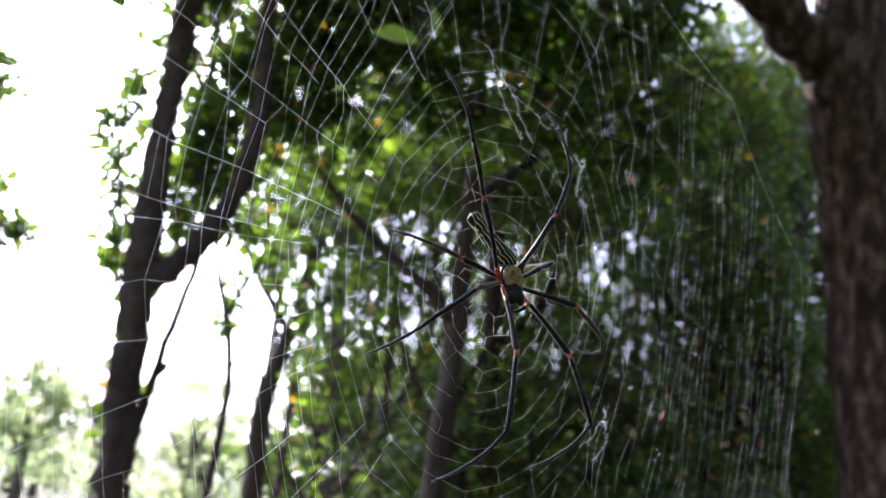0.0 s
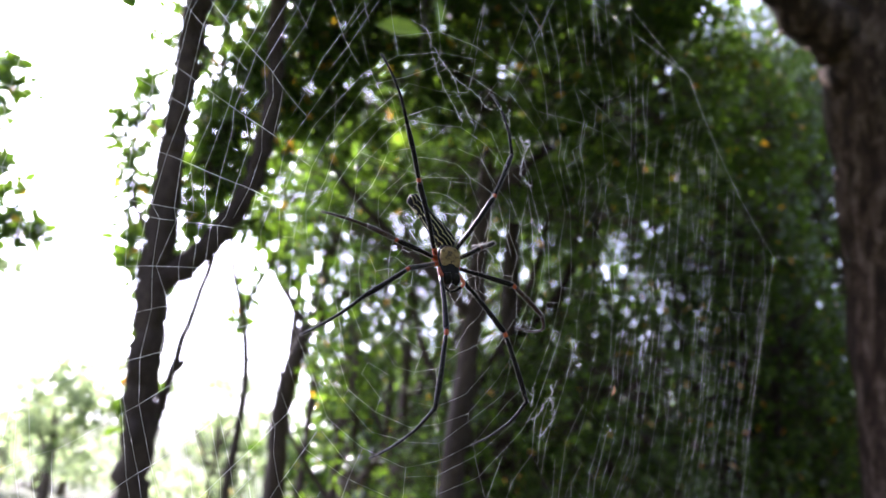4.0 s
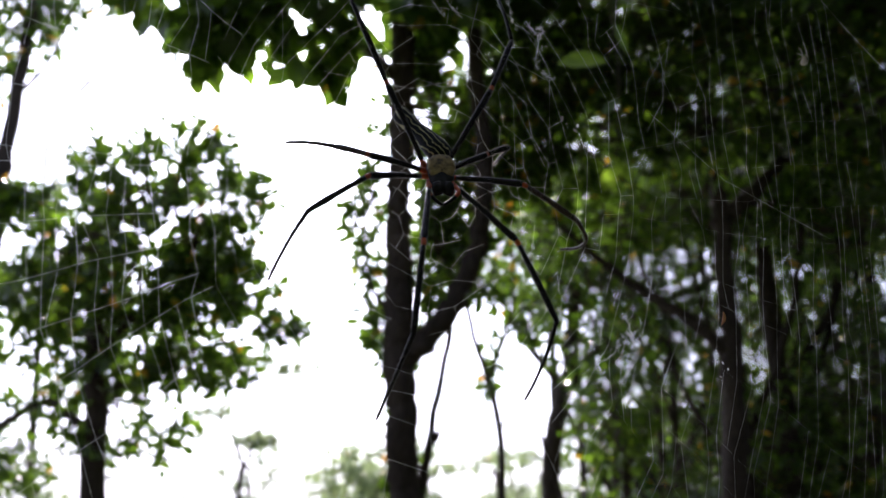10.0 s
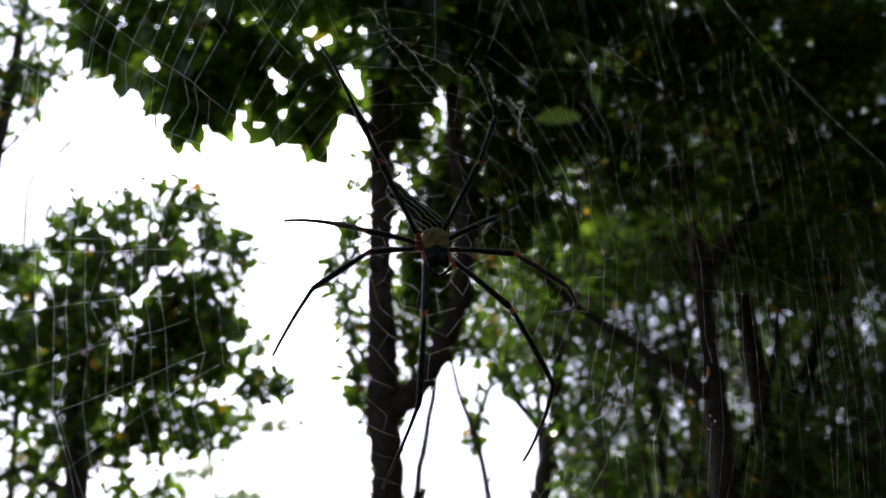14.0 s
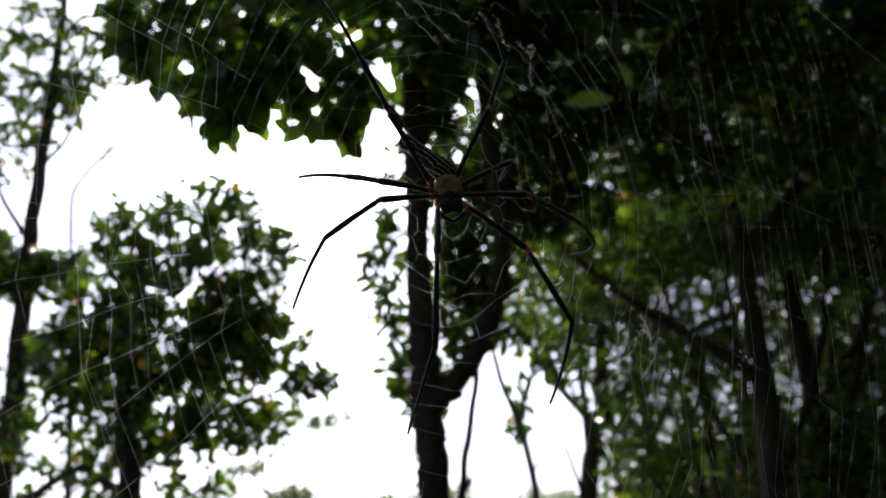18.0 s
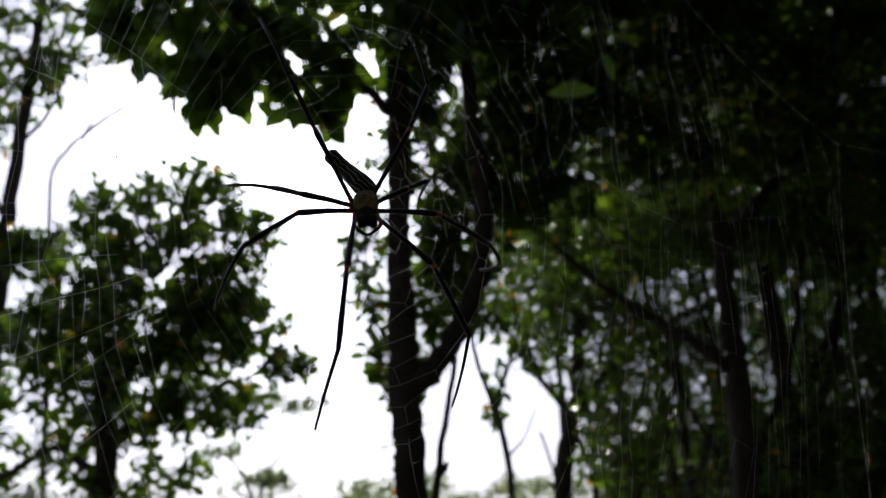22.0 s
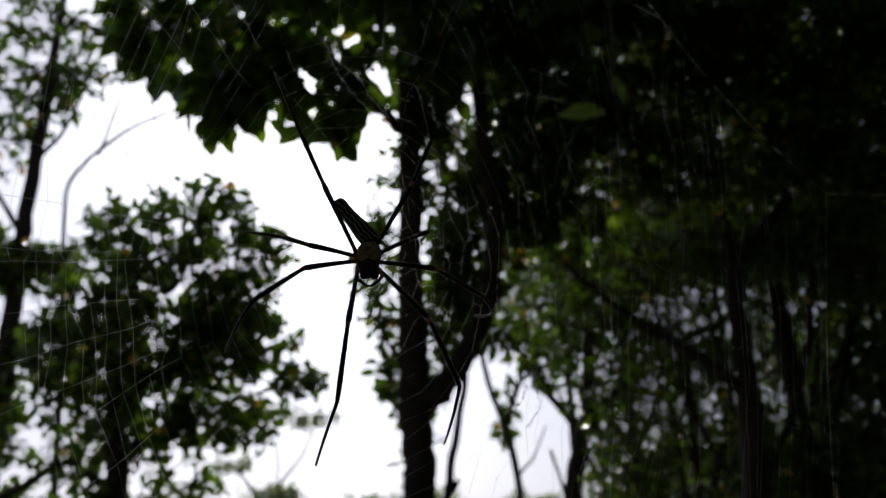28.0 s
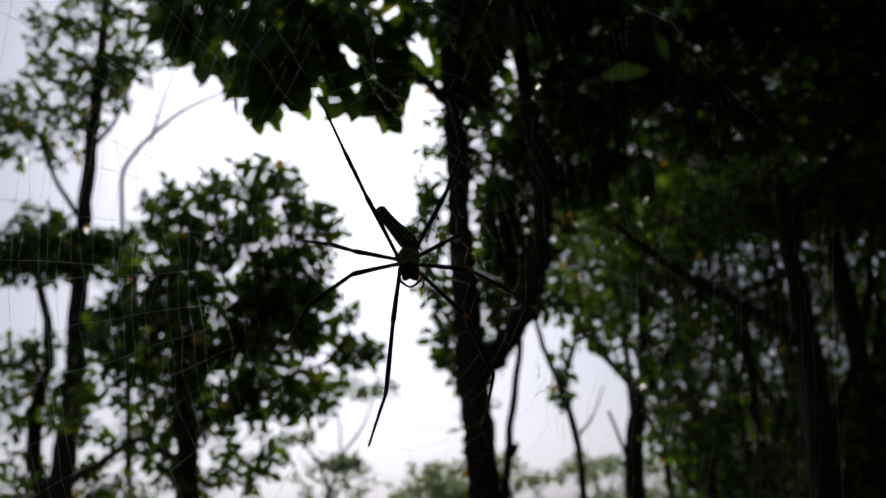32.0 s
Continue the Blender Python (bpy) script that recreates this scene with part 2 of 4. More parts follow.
l.new(ramp(n, l, g2.outputs["Fac"], [(0.3, (0.5, 0.5, 0.5)), (0.7, (1.3, 1.25, 1.1))]), mx.inputs["B"])
l.new(mx.outputs["Result"], p.inputs["Base Color"])
p.inputs["Roughness"].default_value = 0.95
bump(n, l, g2.outputs["Fac"], 1.0, 0.05, p)
GROUND = m


# mesh helpers
def mesh_of(name, verts, faces, mat, smooth=True):
    me = bpy.data.meshes.new(name)
    me.from_pydata(np.asarray(verts).reshape(-1, 3).tolist(), [], faces)
    me.materials.append(mat)
    if smooth:
        me.polygons.foreach_set("use_smooth", [True] * len(me.polygons))
    me.update()
    return me


def part(name, me, parent, label="", kind=""):
    ob = new(name, me)
    ob.parent = parent
    return tagged(ob, label, kind=kind)


def thing(name, label, category, m=None, group="", kind=""):
    ob = new(name)
    ob.empty_display_size = 0.05
    if m is not None:
        ob.matrix_world = m
    return tagged(ob, label, category, group, kind)


def spline(points, steps):
    """Catmull-Rom through points of any width; steps pieces between each two."""
    p = [np.asarray(q, float) for q in points]
    p = [2 * p[0] - p[1]] + p + [2 * p[-1] - p[-2]]
    out = []
    for i in range(1, len(p) - 2):
        for k in range(steps):
            t = k / steps
            a, b, c, d = p[i - 1], p[i], p[i + 1], p[i + 2]
            out.append(0.5 * (2 * b + (c - a) * t + (2 * a - 5 * b + 4 * c - d) * t * t + (3 * b - a - 3 * c + d) * t ** 3))
    out.append(p[-2])
    return np.array(out)


def tube(points, radii, sides=8, rough=0.0, seed=0, base=0):
    """Verts and faces of a tapered tube with closed ends."""
    rng = np.random.RandomState(seed)
    pts, radii = np.asarray(points, float), np.asarray(radii, float)
    tang = np.gradient(pts, axis=0)
    tang /= np.linalg.norm(tang, axis=1)[:, None] + 1e-12
    ref = np.array([1.0, 0, 0]) if abs(tang[0][0]) < 0.8 else np.array([0, 1.0, 0])
    u = np.cross(tang[0], ref)
    u /= np.linalg.norm(u)
    verts, faces = [], []
    ang = np.arange(sides) * 2 * np.pi / sides
    for k in range(len(pts)):
        u = u - tang[k] * (u @ tang[k])
        u /= np.linalg.norm(u) + 1e-12
        w = np.cross(tang[k], u)
        r = radii[k] * (1 + rough * rng.uniform(-1, 1, sides))
        verts.append(pts[k] + r[:, None] * (np.cos(ang)[:, None] * u + np.sin(ang)[:, None] * w))
    verts = np.concatenate(verts)
    for k in range(len(pts) - 1):
        for s in range(sides):
            a, b = base + k * sides + s, base + k * sides + (s + 1) % sides
            faces.append((a, b, b + sides, a + sides))
    faces.append(tuple(base + s for s in reversed(range(sides))))
    faces.append(tuple(base + (len(pts) - 1) * sides + s for s in range(sides)))
    return verts, faces


def tubes(items):
    """One mesh's verts and faces from several (points, radii, sides, rough)."""
    vs, fs, base = [], [], 0
    for k, (pts, rad, sides, rough) in enumerate(items):
        v, f = tube(pts, rad, sides, rough, k, base)
        vs.append(v)
        fs += f
        base += len(v)
    return np.concatenate(vs), fs


def lathe(profile, sides, squash=(1.0, 1.0)):
    """Round body along y from (y, radius) pairs."""
    verts, faces = [], []
    for y, r in profile:
        for s in range(sides):
            a = 2 * math.pi * s / sides
            verts.append((r * math.cos(a) * squash[0], y, r * math.sin(a) * squash[1]))
    for k in range(len(profile) - 1):
        for s in range(sides):
            a, b = k * sides + s, k * sides + (s + 1) % sides
            faces.append((a, a + sides, b + sides, b))
    faces.append(tuple(range(sides)))
    faces.append(tuple((len(profile) - 1) * sides + s for s in reversed(range(sides))))
    return verts, faces


STATIONS = [(0.0, 0.012), (0.18, 0.13), (0.42, 0.2), (0.66, 0.185), (0.86, 0.09), (1.0, 0.004)]


def leaf_block(pos, way, up, size, width=1.0, droop=0.16, fold=0.07, simple=False):
    """Verts (n, k, 3) and faces of n leaves: base, long axis, upper side, length."""
    st = [(0.0, 0.01), (0.5, 0.21), (1.0, 0.004)] if simple else STATIONS
    tmpl = []
    for s, w in st:
        z = -droop * s * s
        tmpl += [(s, -w, z + fold * (w / 0.2)), (s, 0, z), (s, w, z + fold * (w / 0.2))]
    tmpl = np.array(tmpl)
    way = way / np.linalg.norm(way, axis=1)[:, None]
    side = np.cross(up, way)
    side /= np.linalg.norm(side, axis=1)[:, None] + 1e-9
    nor = np.cross(way, side)
    verts = pos[:, None] + size[:, None, None] * (tmpl[None, :, 0, None] * way[:, None] + width * tmpl[None, :, 1, None] * side[:, None]
                                                   + tmpl[None, :, 2, None] * nor[:, None])
    k, faces = len(tmpl), []
    one = []
    for s in range(len(st) - 1):
        a = s * 3
        one += [(a, a + 1, a + 4, a + 3), (a + 1, a + 2, a + 5, a + 4)]
    one = np.array(one)
    allf = (one[None] + (np.arange(len(pos)) * k)[:, None, None]).reshape(-1, 4)
    return verts.reshape(-1, 3), allf.tolist()


def whorls(rng, centres, outward, size, per=(5, 9), spread=0.9, gravity=0.25):
    """Leaves in whorls at the twig ends: base, way, upper side and length of each."""
    P, W, N, S = [], [], [], []
    for c, o in zip(centres, outward):
        o = o / (np.linalg.norm(o) + 1e-9)
        k = rng.randint(*per)
        a = np.cross(o, rng.normal(size=3))
        a /= np.linalg.norm(a)
        b = np.cross(o, a)
        ph = rng.uniform(0, 6.3)
        for j in range(k):
            t = ph + j * 2.4
            r = math.cos(t) * a + math.sin(t) * b
            w = o * rng.uniform(0.3, 1.0) + r * spread * rng.uniform(0.6, 1.2) + np.array([0, 0, -gravity * rng.uniform(0.2, 1.6)])
            P.append(c - o * size * 1.5 * (j / k) + 0.1 * size * rng.normal(size=3))
            W.append(w)
            N.append(o + 0.4 * rng.normal(size=3))
            S.append(size * rng.uniform(0.6, 1.15))
    return np.array(P), np.array(W), np.array(N), np.array(S)


def in_blobs(rng, blobs):
    """Twig ends in ellipsoids (centre, radii, count, hollow): denser to the outside, uneven."""
    C, D = [], []
    for c, r, k, hollow in blobs:
        c, r = np.array(c, float), np.array(r, float)
        d = rng.normal(size=(k, 3))
        d /= np.linalg.norm(d, axis=1)[:, None]
        inner = max(hollow, 0.62) ** 3
        rad = (inner + (1 - inner) * rng.uniform(0, 1, k)) ** (1 / 3.0)
        lump = 1 + 0.15 * np.sin(d[:, 0] * 5 + c[0] * 9) * np.sin(d[:, 2] * 6 + c[2] * 7) + 0.08 * rng.normal(size=k)
        C.append(c + d * r * (rad * lump)[:, None])
        D.append(d + np.array([0, 0, 0.35]) + 0.3 * rng.normal(size=(k, 3)))
    return np.concatenate(C), np.concatenate(D)


ONE_LEAF = mesh_of("leaf", *leaf_block(np.zeros((1, 3)), np.array([[1.0, 0, 0]]), np.array([[0, 0, 1.0]]), np.ones(1), 1.22), LEAF_SINGLE)


def tree(name, label, trunk, limbs, blobs, leaf=0.1, mat=None, wood=None, seed=1, simple=False, twigs=True, per=(5, 9), group="", trunk_sides=14,
         category="tree", gravity=0.25, loose=0, full=1.0, gaps=(), steps=6, knobs=0.07, wide=1.22):
    """trunk: (x, y, z, radius) points; limbs the same; blobs: leafy ellipsoids."""
    rng = np.random.RandomState(seed)
    mat, wood = mat or LEAF, wood or BARK
    base = Vector(trunk[0][:3])
    ob = thing(name, label, category, Matrix.Translation(base), group)
    off = np.array([*base, 0])
    tp = spline([np.array(q) - off for q in trunk], steps)
    tp[1:-1, :3] += rng.normal(size=(len(tp) - 2, 3)) * np.minimum(tp[1:-1, 3:4] * 0.12, 0.01)
    part("trunk", mesh_of("trunk", *tube(tp[:, :3], tp[:, 3], trunk_sides, knobs, seed), wood), ob)
    for k, lb in enumerate(limbs):
        lp = spline([np.array(q) - off for q in lb], 5)
        lp[1:-1, :3] += rng.normal(size=(len(lp) - 2, 3)) * lp[1:-1, 3:4] * 0.2
        part("limb", mesh_of("limb", *tube(lp[:, :3], lp[:, 3], 8, 0.08, seed + k), wood), ob)
    if blobs:
        C, D = in_blobs(rng, blobs)
        P, W, N, S = whorls(rng, C, D, leaf, per, gravity=gravity)
        for start, room in gaps:
            along = P + 0.5 * S[:, None] * W / np.linalg.norm(W, axis=1)[:, None] - np.array(start)
            beside = along - (along @ np.array(sun_way))[:, None] * np.array(sun_way)
            clear = np.linalg.norm(beside, axis=1) > room + 0.3 * S
            P, W, N, S = P[clear], W[clear], N[clear], S[clear]
        if full < 1:
            kept = np.random.RandomState(seed + 900).uniform(size=len(P)) < full
            P, W, N, S = P[kept], W[kept], N[kept], S[kept]
        if loose:
            far = np.argsort(np.linalg.norm(P - np.array((0, 0, 1.5)), axis=1))
            for j in far[:loose]:
                w = Vector(W[j]).normalized()
                side = Vector(N[j]).cross(w).normalized()
                turn = Matrix((w, side, w.cross(side))).transposed().to_4x4()
                lf = part("leaf", ONE_LEAF, ob)
                lf.matrix_basis = Matrix.Translation(Vector(P[j]) - base) @ turn @ Matrix.Diagonal((S[j], S[j] * wide / 1.22, S[j], 1))
            P, W, N, S = P[far[loose:]], W[far[loose:]], N[far[loose:]], S[far[loose:]]
        v, f = leaf_block(P - np.array(base), W, N, S, wide, simple=simple)
        part("crown", mesh_of("crown", v, f, mat), ob, kind="stuff")
        if twigs:
            items, first = [], 0
            for c, r, k, hollow in blobs:
                for j in range(first, first + k, 2):
                    a, b = C[j], np.array(c) + (C[j] - np.array(c)) * 0.35 - np.array([0, 0, 0.1 * r[2]])
                    mid = (a + b) / 2 + rng.normal(size=3) * 0.03
                    pts = spline([q - np.array(base) for q in (b, mid, a)], 3)
                    items.append((pts, np.linspace(0.007, 0.002, len(pts)), 4, 0.0))
                first += k
            v, f = tubes(items)
            part("twigwork", mesh_of("twigwork", v, f, TWIG), ob, kind="stuff")
    return ob


# ground to the horizon
def ground_sheet():
    rng = np.random.RandomState(4)
    rings = [0.0, 1, 2, 3, 4.5, 6, 8, 11, 15, 22, 32, 50, 90, 180, 400, 900, 2500]
    verts, faces, sides = [(0, 0, 0)], [], 48
    for r in rings[1:]:
        for s in range(sides):
            a = 2 * math.pi * s / sides
            verts.append((r * math.cos(a), r * math.sin(a), rng.uniform(-1, 1) * min(0.06, 0.012 * r)))
    for s in range(sides):
        faces.append((0, 1 + s, 1 + (s + 1) % sides))
    for k in range(len(rings) - 2):
        for s in range(sides):
            a, b = 1 + k * sides + s, 1 + k * sides + (s + 1) % sides
            faces.append((a, a + sides, b + sides, b))
    ob = new("ground", mesh_of("ground", verts, faces, GROUND))
    tagged(ob, "brown leaf litter and low green growth on the ground", "ground", kind="structure")


ground_sheet()

# trees, from the nearest to the farthest
# small openings through which the sun reaches the web and a hanging sprig
LEAF_GAPS = [((0.4, 3.15, 2.7), 0.03)]
SUN_GAPS = [((0.02, 0.0, 1.49), -0.005), ((-0.03, 0.35, 1.61), 0.01)] + LEAF_GAPS
rng = np.random.RandomState(12)
for k in range(8):
    SUN_GAPS.append(((-0.026 + rng.uniform(-0.2, 0.24), 0.35, 1.605 + rng.uniform(-0.2, 0.17)), rng.uniform(-0.015, 0.008)))
tree("tree", "dark slender trunk forking low, hung with broad leaves",
     [(-0.47, 4.15, 0, 0.085), (-0.48, 4.12, 1.2, 0.072), (-0.512, 4.1, 2.0, 0.074), (-0.525, 4.1, 2.65, 0.064), (-0.53, 4.1, 3.2, 0.054), (-0.52, 4.08, 3.7, 0.062), (-0.5, 4.0, 5.2, 0.03)],
     [[(-0.52, 4.1, 2.1, 0.05), (-0.42, 4.1, 2.24, 0.06), (-0.3, 4.1, 2.37, 0.056), (-0.19, 4.1, 2.57, 0.052), (-0.12, 4.1, 2.8, 0.05), (-0.1, 4.1, 3.1, 0.046), (-0.12, 4.1, 3.4, 0.042),
       (-0.14, 4.05, 3.8, 0.04), (-0.05, 4.0, 5.0, 0.025)],
      [(-0.46, 4.18, 1.42, 0.024), (-0.42, 4.2, 1.58, 0.026), (-0.39, 4.2, 1.72, 0.022), (-0.36, 4.2, 1.93, 0.018), (-0.28, 4.18, 2.33, 0.016)],
      [(-0.39, 4.2, 1.76, 0.014), (-0.36, 4.19, 1.79, 0.015), (-0.345, 4.19, 1.81, 0.014), (-0.33, 4.19, 1.84, 0.004)],
      [(-0.53, 4.1, 2.35, 0.016), (-0.65, 4.12, 2.5, 0.012), (-0.7, 4.15, 2.75, 0.008), (-0.72, 4.16, 3.0, 0.005)],
      [(-0.53, 4.08, 3.6, 0.03), (-0.8, 3.95, 3.85, 0.025), (-1.2, 3.8, 4.1, 0.018), (-1.9, 3.8, 4.35, 0.01)],
      [(-0.52, 4.05, 4.2, 0.03), (-0.2, 3.8, 4.3, 0.025), (0.5, 3.6, 4.4, 0.018)]],
     [((-1.35, 3.8, 3.94), (0.42, 0.4, 0.33), 72, 0.1), ((-0.95, 3.85, 3.83), (0.34, 0.35, 0.32), 52, 0.1), ((-1.75, 3.85, 4.18), (0.4, 0.4, 0.2), 34, 0.1),
      ((-1.0, 3.7, 4.5), (1.0, 0.5, 0.35), 110, 0.1), ((-0.3, 3.9, 4.2), (0.5, 0.5, 0.45), 110, 0.1), ((0.4, 3.7, 4.35), (0.6, 0.5, 0.5), 190, 0.1)],
     leaf=0.162, seed=3, per=(5, 8), gravity=0.7, loose=300, gaps=SUN_GAPS, steps=18, knobs=0.15, wide=1.52)
tree("climber", "leafy climber clothing the forked trunk", [(-0.5, 4.26, 0, 0.02), (-0.5, 4.22, 1.5, 0.016), (-0.55, 4.2, 2.6, 0.012), (-0.45, 4.2, 3.4, 0.008)],
     [[(-0.6, 4.12, 2.3, 0.008), (-0.45, 4.22, 2.7, 0.007), (-0.25, 4.3, 3.0, 0.005)]],
     [((-0.7, 4.15, 2.85), (0.14, 0.12, 0.42), 44, 0.1), ((-0.65, 4.15, 2.35), (0.11, 0.1, 0.3), 26, 0.1), ((-0.52, 4.18, 2.1), (0.13, 0.09, 0.8), 80, 0.3), ((-0.25, 4.45, 3.05), (0.28, 0.22, 0.55), 210, 0.1),
      ((-0.35, 4.6, 3.7), (0.45, 0.3, 0.45), 220, 0.1), ((-0.36, 4.35, 2.75), (0.17, 0.14, 0.42), 110, 0.1), ((-0.1, 4.4, 2.62), (0.16, 0.16, 0.18), 26, 0.1), ((-0.42, 4.35, 3.9), (0.16, 0.15, 0.2), 70, 0.1), ((0.02, 4.5, 4.02), (0.25, 0.2, 0.24), 110, 0.1)], leaf=0.086, seed=31, loose=90, full=0.6, category="climber", trunk_sides=8, gaps=LEAF_GAPS)
tree("sapling", "thin crooked sapling with a few small leaves",
     [(-0.1, 4.4, 0, 0.024), (-0.07, 4.4, 1.25, 0.02), (-0.05, 4.4, 1.6, 0.018), (-0.06, 4.4, 1.89, 0.017), (-0.13, 4.4, 2.17, 0.015), (-0.2, 4.4, 2.43, 0.012), (-0.22, 4.4, 2.9, 0.007)],
     [[(-0.11, 4.4, 2.1, 0.012), (-0.03, 4.4, 2.3, 0.01), (0.03, 4.4, 2.5, 0.008), (0.02, 4.4, 2.8, 0.005)], [(-0.06, 4.4, 1.85, 0.008), (0.03, 4.4, 1.95, 0.005), (0.1, 4.4, 2.1, 0.003)]],
     [((-0.1, 4.42, 2.2), (0.1, 0.1, 0.2), 9, 0.1), ((0.08, 4.5, 2.45), (0.12, 0.1, 0.2), 22, 0.1)], leaf=0.07, seed=33, trunk_sides=8)
tree("tree", "round dense leafy crown on a thin dark trunk",
     [(-2.38, 5.1, 0, 0.085), (-2.4, 5.05, 1.5, 0.075), (-2.46, 5.0, 2.4, 0.055), (-2.5, 4.95, 2.8, 0.035), (-2.3, 4.9, 3.3, 0.02)],
     [[(-2.42, 5.0, 1.9, 0.03), (-2.78, 5.1, 2.1, 0.026), (-3.05, 5.2, 2.0, 0.026), (-3.4, 5.35, 1.88, 0.026)], [(-2.46, 4.98, 2.3, 0.028), (-2.1, 4.9, 2.7, 0.02), (-1.75, 4.85, 3.1, 0.012)], [(-2.43, 5.0, 2.1, 0.022), (-1.95, 5.0, 2.35, 0.013), (-1.3, 5.0, 2.5, 0.005)]],
     [((-2.13, 4.95, 3.14), (0.72, 0.5, 0.66), 500, 0.74), ((-1.72, 4.95, 2.74), (0.4, 0.35, 0.3), 104, 0.1), ((-2.7, 5.05, 2.78), (0.4, 0.35, 0.36), 116, 0.1),
      ((-2.3, 5.1, 2.45), (0.5, 0.4, 0.28), 104, 0.1), ((-2.35, 5.2, 2.0), (0.55, 0.4, 0.35), 92, 0.1), ((-1.8, 5.15, 2.3), (0.4, 0.3, 0.2), 66, 0.1), ((-1.35, 5.0, 2.5), (0.2, 0.2, 0.1), 22, 0.1),
      ((-2.95, 5.1, 2.3), (0.35, 0.3, 0.3), 38, 0.1)], leaf=0.086, seed=5, per=(5, 9), gravity=0.0, loose=300, wide=1.5, full=0.9)
tree("tree", "tall thin tree with sparse leafy branches",
     [(-3.6, 5.6, 0, 0.1), (-3.52, 5.45, 1.7, 0.085), (-3.45, 5.4, 2.4, 0.07), (-3.46, 5.4, 3.3, 0.055), (-3.46, 5.4, 4.0, 0.05), (-3.43, 5.4, 4.9, 0.04), (-3.4, 5.4, 6.2, 0.02)],
     [[(-3.46, 5.4, 3.7, 0.022), (-3.7, 5.35, 4.1, 0.016), (-3.9, 5.3, 4.6, 0.01)], [(-3.45, 5.4, 4.3, 0.018), (-3.25, 5.4, 4.55, 0.013), (-3.1, 5.4, 5.0, 0.008)],
      [(-3.55, 5.45, 1.5, 0.06), (-3.75, 5.45, 2.2, 0.05), (-3.7, 5.45, 2.9, 0.035), (-3.9, 5.4, 3.6, 0.02)]],
     [((-3.45, 5.4, 5.2), (0.6, 0.5, 0.5), 130, 0.1), ((-3.85, 5.3, 4.5), (0.45, 0.4, 0.35), 70, 0.1), ((-2.7, 5.4, 5.35), (0.5, 0.4, 0.25), 60, 0.1), ((-3.65, 5.4, 3.5), (0.45, 0.35, 0.25), 110, 0.1), ((-3.15, 5.4, 3.5), (0.24, 0.2, 0.16), 30, 0.1), ((-3.2, 5.5, 2.9), (0.3, 0.3, 0.3), 60, 0.1),
      ((-3.8, 5.5, 2.6), (0.4, 0.4, 0.45), 80, 0.1), ((-3.6, 5.6, 1.8), (0.6, 0.4, 0.35), 100, 0.1), ((-3.9, 5.4, 3.6), (0.4, 0.3, 0.3), 90, 0.1)], leaf=0.095, seed=7, loose=200)
tree("tree", "nearly bare tree with thin pale twigs", [(-3.3, 6.1, 0, 0.04), (-3.4, 6.05, 2.5, 0.025), (-3.52, 6.0, 4.03, 0.016), (-3.48, 6.0, 4.47, 0.015), (-3.03, 6.0, 4.85, 0.013), (-2.55, 6.0, 4.99, 0.009), (-2.2, 6.0, 5.02, 0.004)],
     [[(-3.3, 6.0, 4.62, 0.012), (-3.2, 6.0, 5.0, 0.008), (-3.0, 6.0, 5.5, 0.004)]], [], seed=8, trunk_sides=8, wood=TWIG)
tree("tree", "straight dark trunk under a dense green canopy",
     [(1.12, 4.85, 0, 0.085), (1.14, 4.82, 1.3, 0.068), (1.19, 4.8, 2.2, 0.06), (1.205, 4.8, 2.7, 0.05), (1.21, 4.8, 3.3, 0.046), (1.17, 4.75, 4.2, 0.04), (1.1, 4.7, 6.0, 0.03)],
     [[(1.17, 4.8, 2.3, 0.04), (0.92, 4.85, 2.53, 0.032), (0.68, 4.9, 2.72, 0.028), (0.45, 4.9, 2.93, 0.02), (0.1, 4.9, 3.3, 0.012)], [(1.18, 4.8, 3.0, 0.05), (1.6, 4.9, 3.4, 0.04), (2.1, 5.0, 3.9, 0.03)],
      [(1.18, 4.78, 3.5, 0.04), (0.7, 4.6, 3.9, 0.03), (0.3, 4.4, 4.2, 0.02)]],
     [((0.4, 4.7, 3.65), (0.65, 0.5, 0.6), 420, 0.1), ((1.2, 4.6, 3.8), (0.7, 0.6, 0.65), 480, 0.1), ((2.1, 4.9, 3.95), (0.9, 0.6, 0.75), 640, 0.1), ((0.8, 4.7, 4.9), (1.3, 0.9, 0.5), 340, 0.1), ((0.6, 4.2, 4.15), (0.75, 0.4, 0.45), 420, 0.1), ((1.6, 4.2, 4.2), (0.8, 0.4, 0.5), 520, 0.1), ((2.6, 5.3, 4.2), (0.7, 0.5, 0.7), 340, 0.1), ((0.4, 4.35, 3.85), (0.3, 0.3, 0.35), 130, 0.1),
      ((2.3, 4.9, 5.0), (1.1, 0.9, 0.5), 300, 0.1), ((0.6, 5.5, 2.75), (0.6, 0.4, 0.5), 60, 0.1), ((0.55, 5.2, 3.15), (0.6, 0.35, 0.3), 120, 0.1), ((0.08, 4.6, 3.5), (0.33, 0.3, 0.45), 190, 0.1), ((2.2, 5.3, 3.1), (0.8, 0.5, 0.3), 110, 0.1)], leaf=0.076, seed=9, per=(6, 9), wood=BARK, full=1.0, loose=300, gaps=LEAF_GAPS)
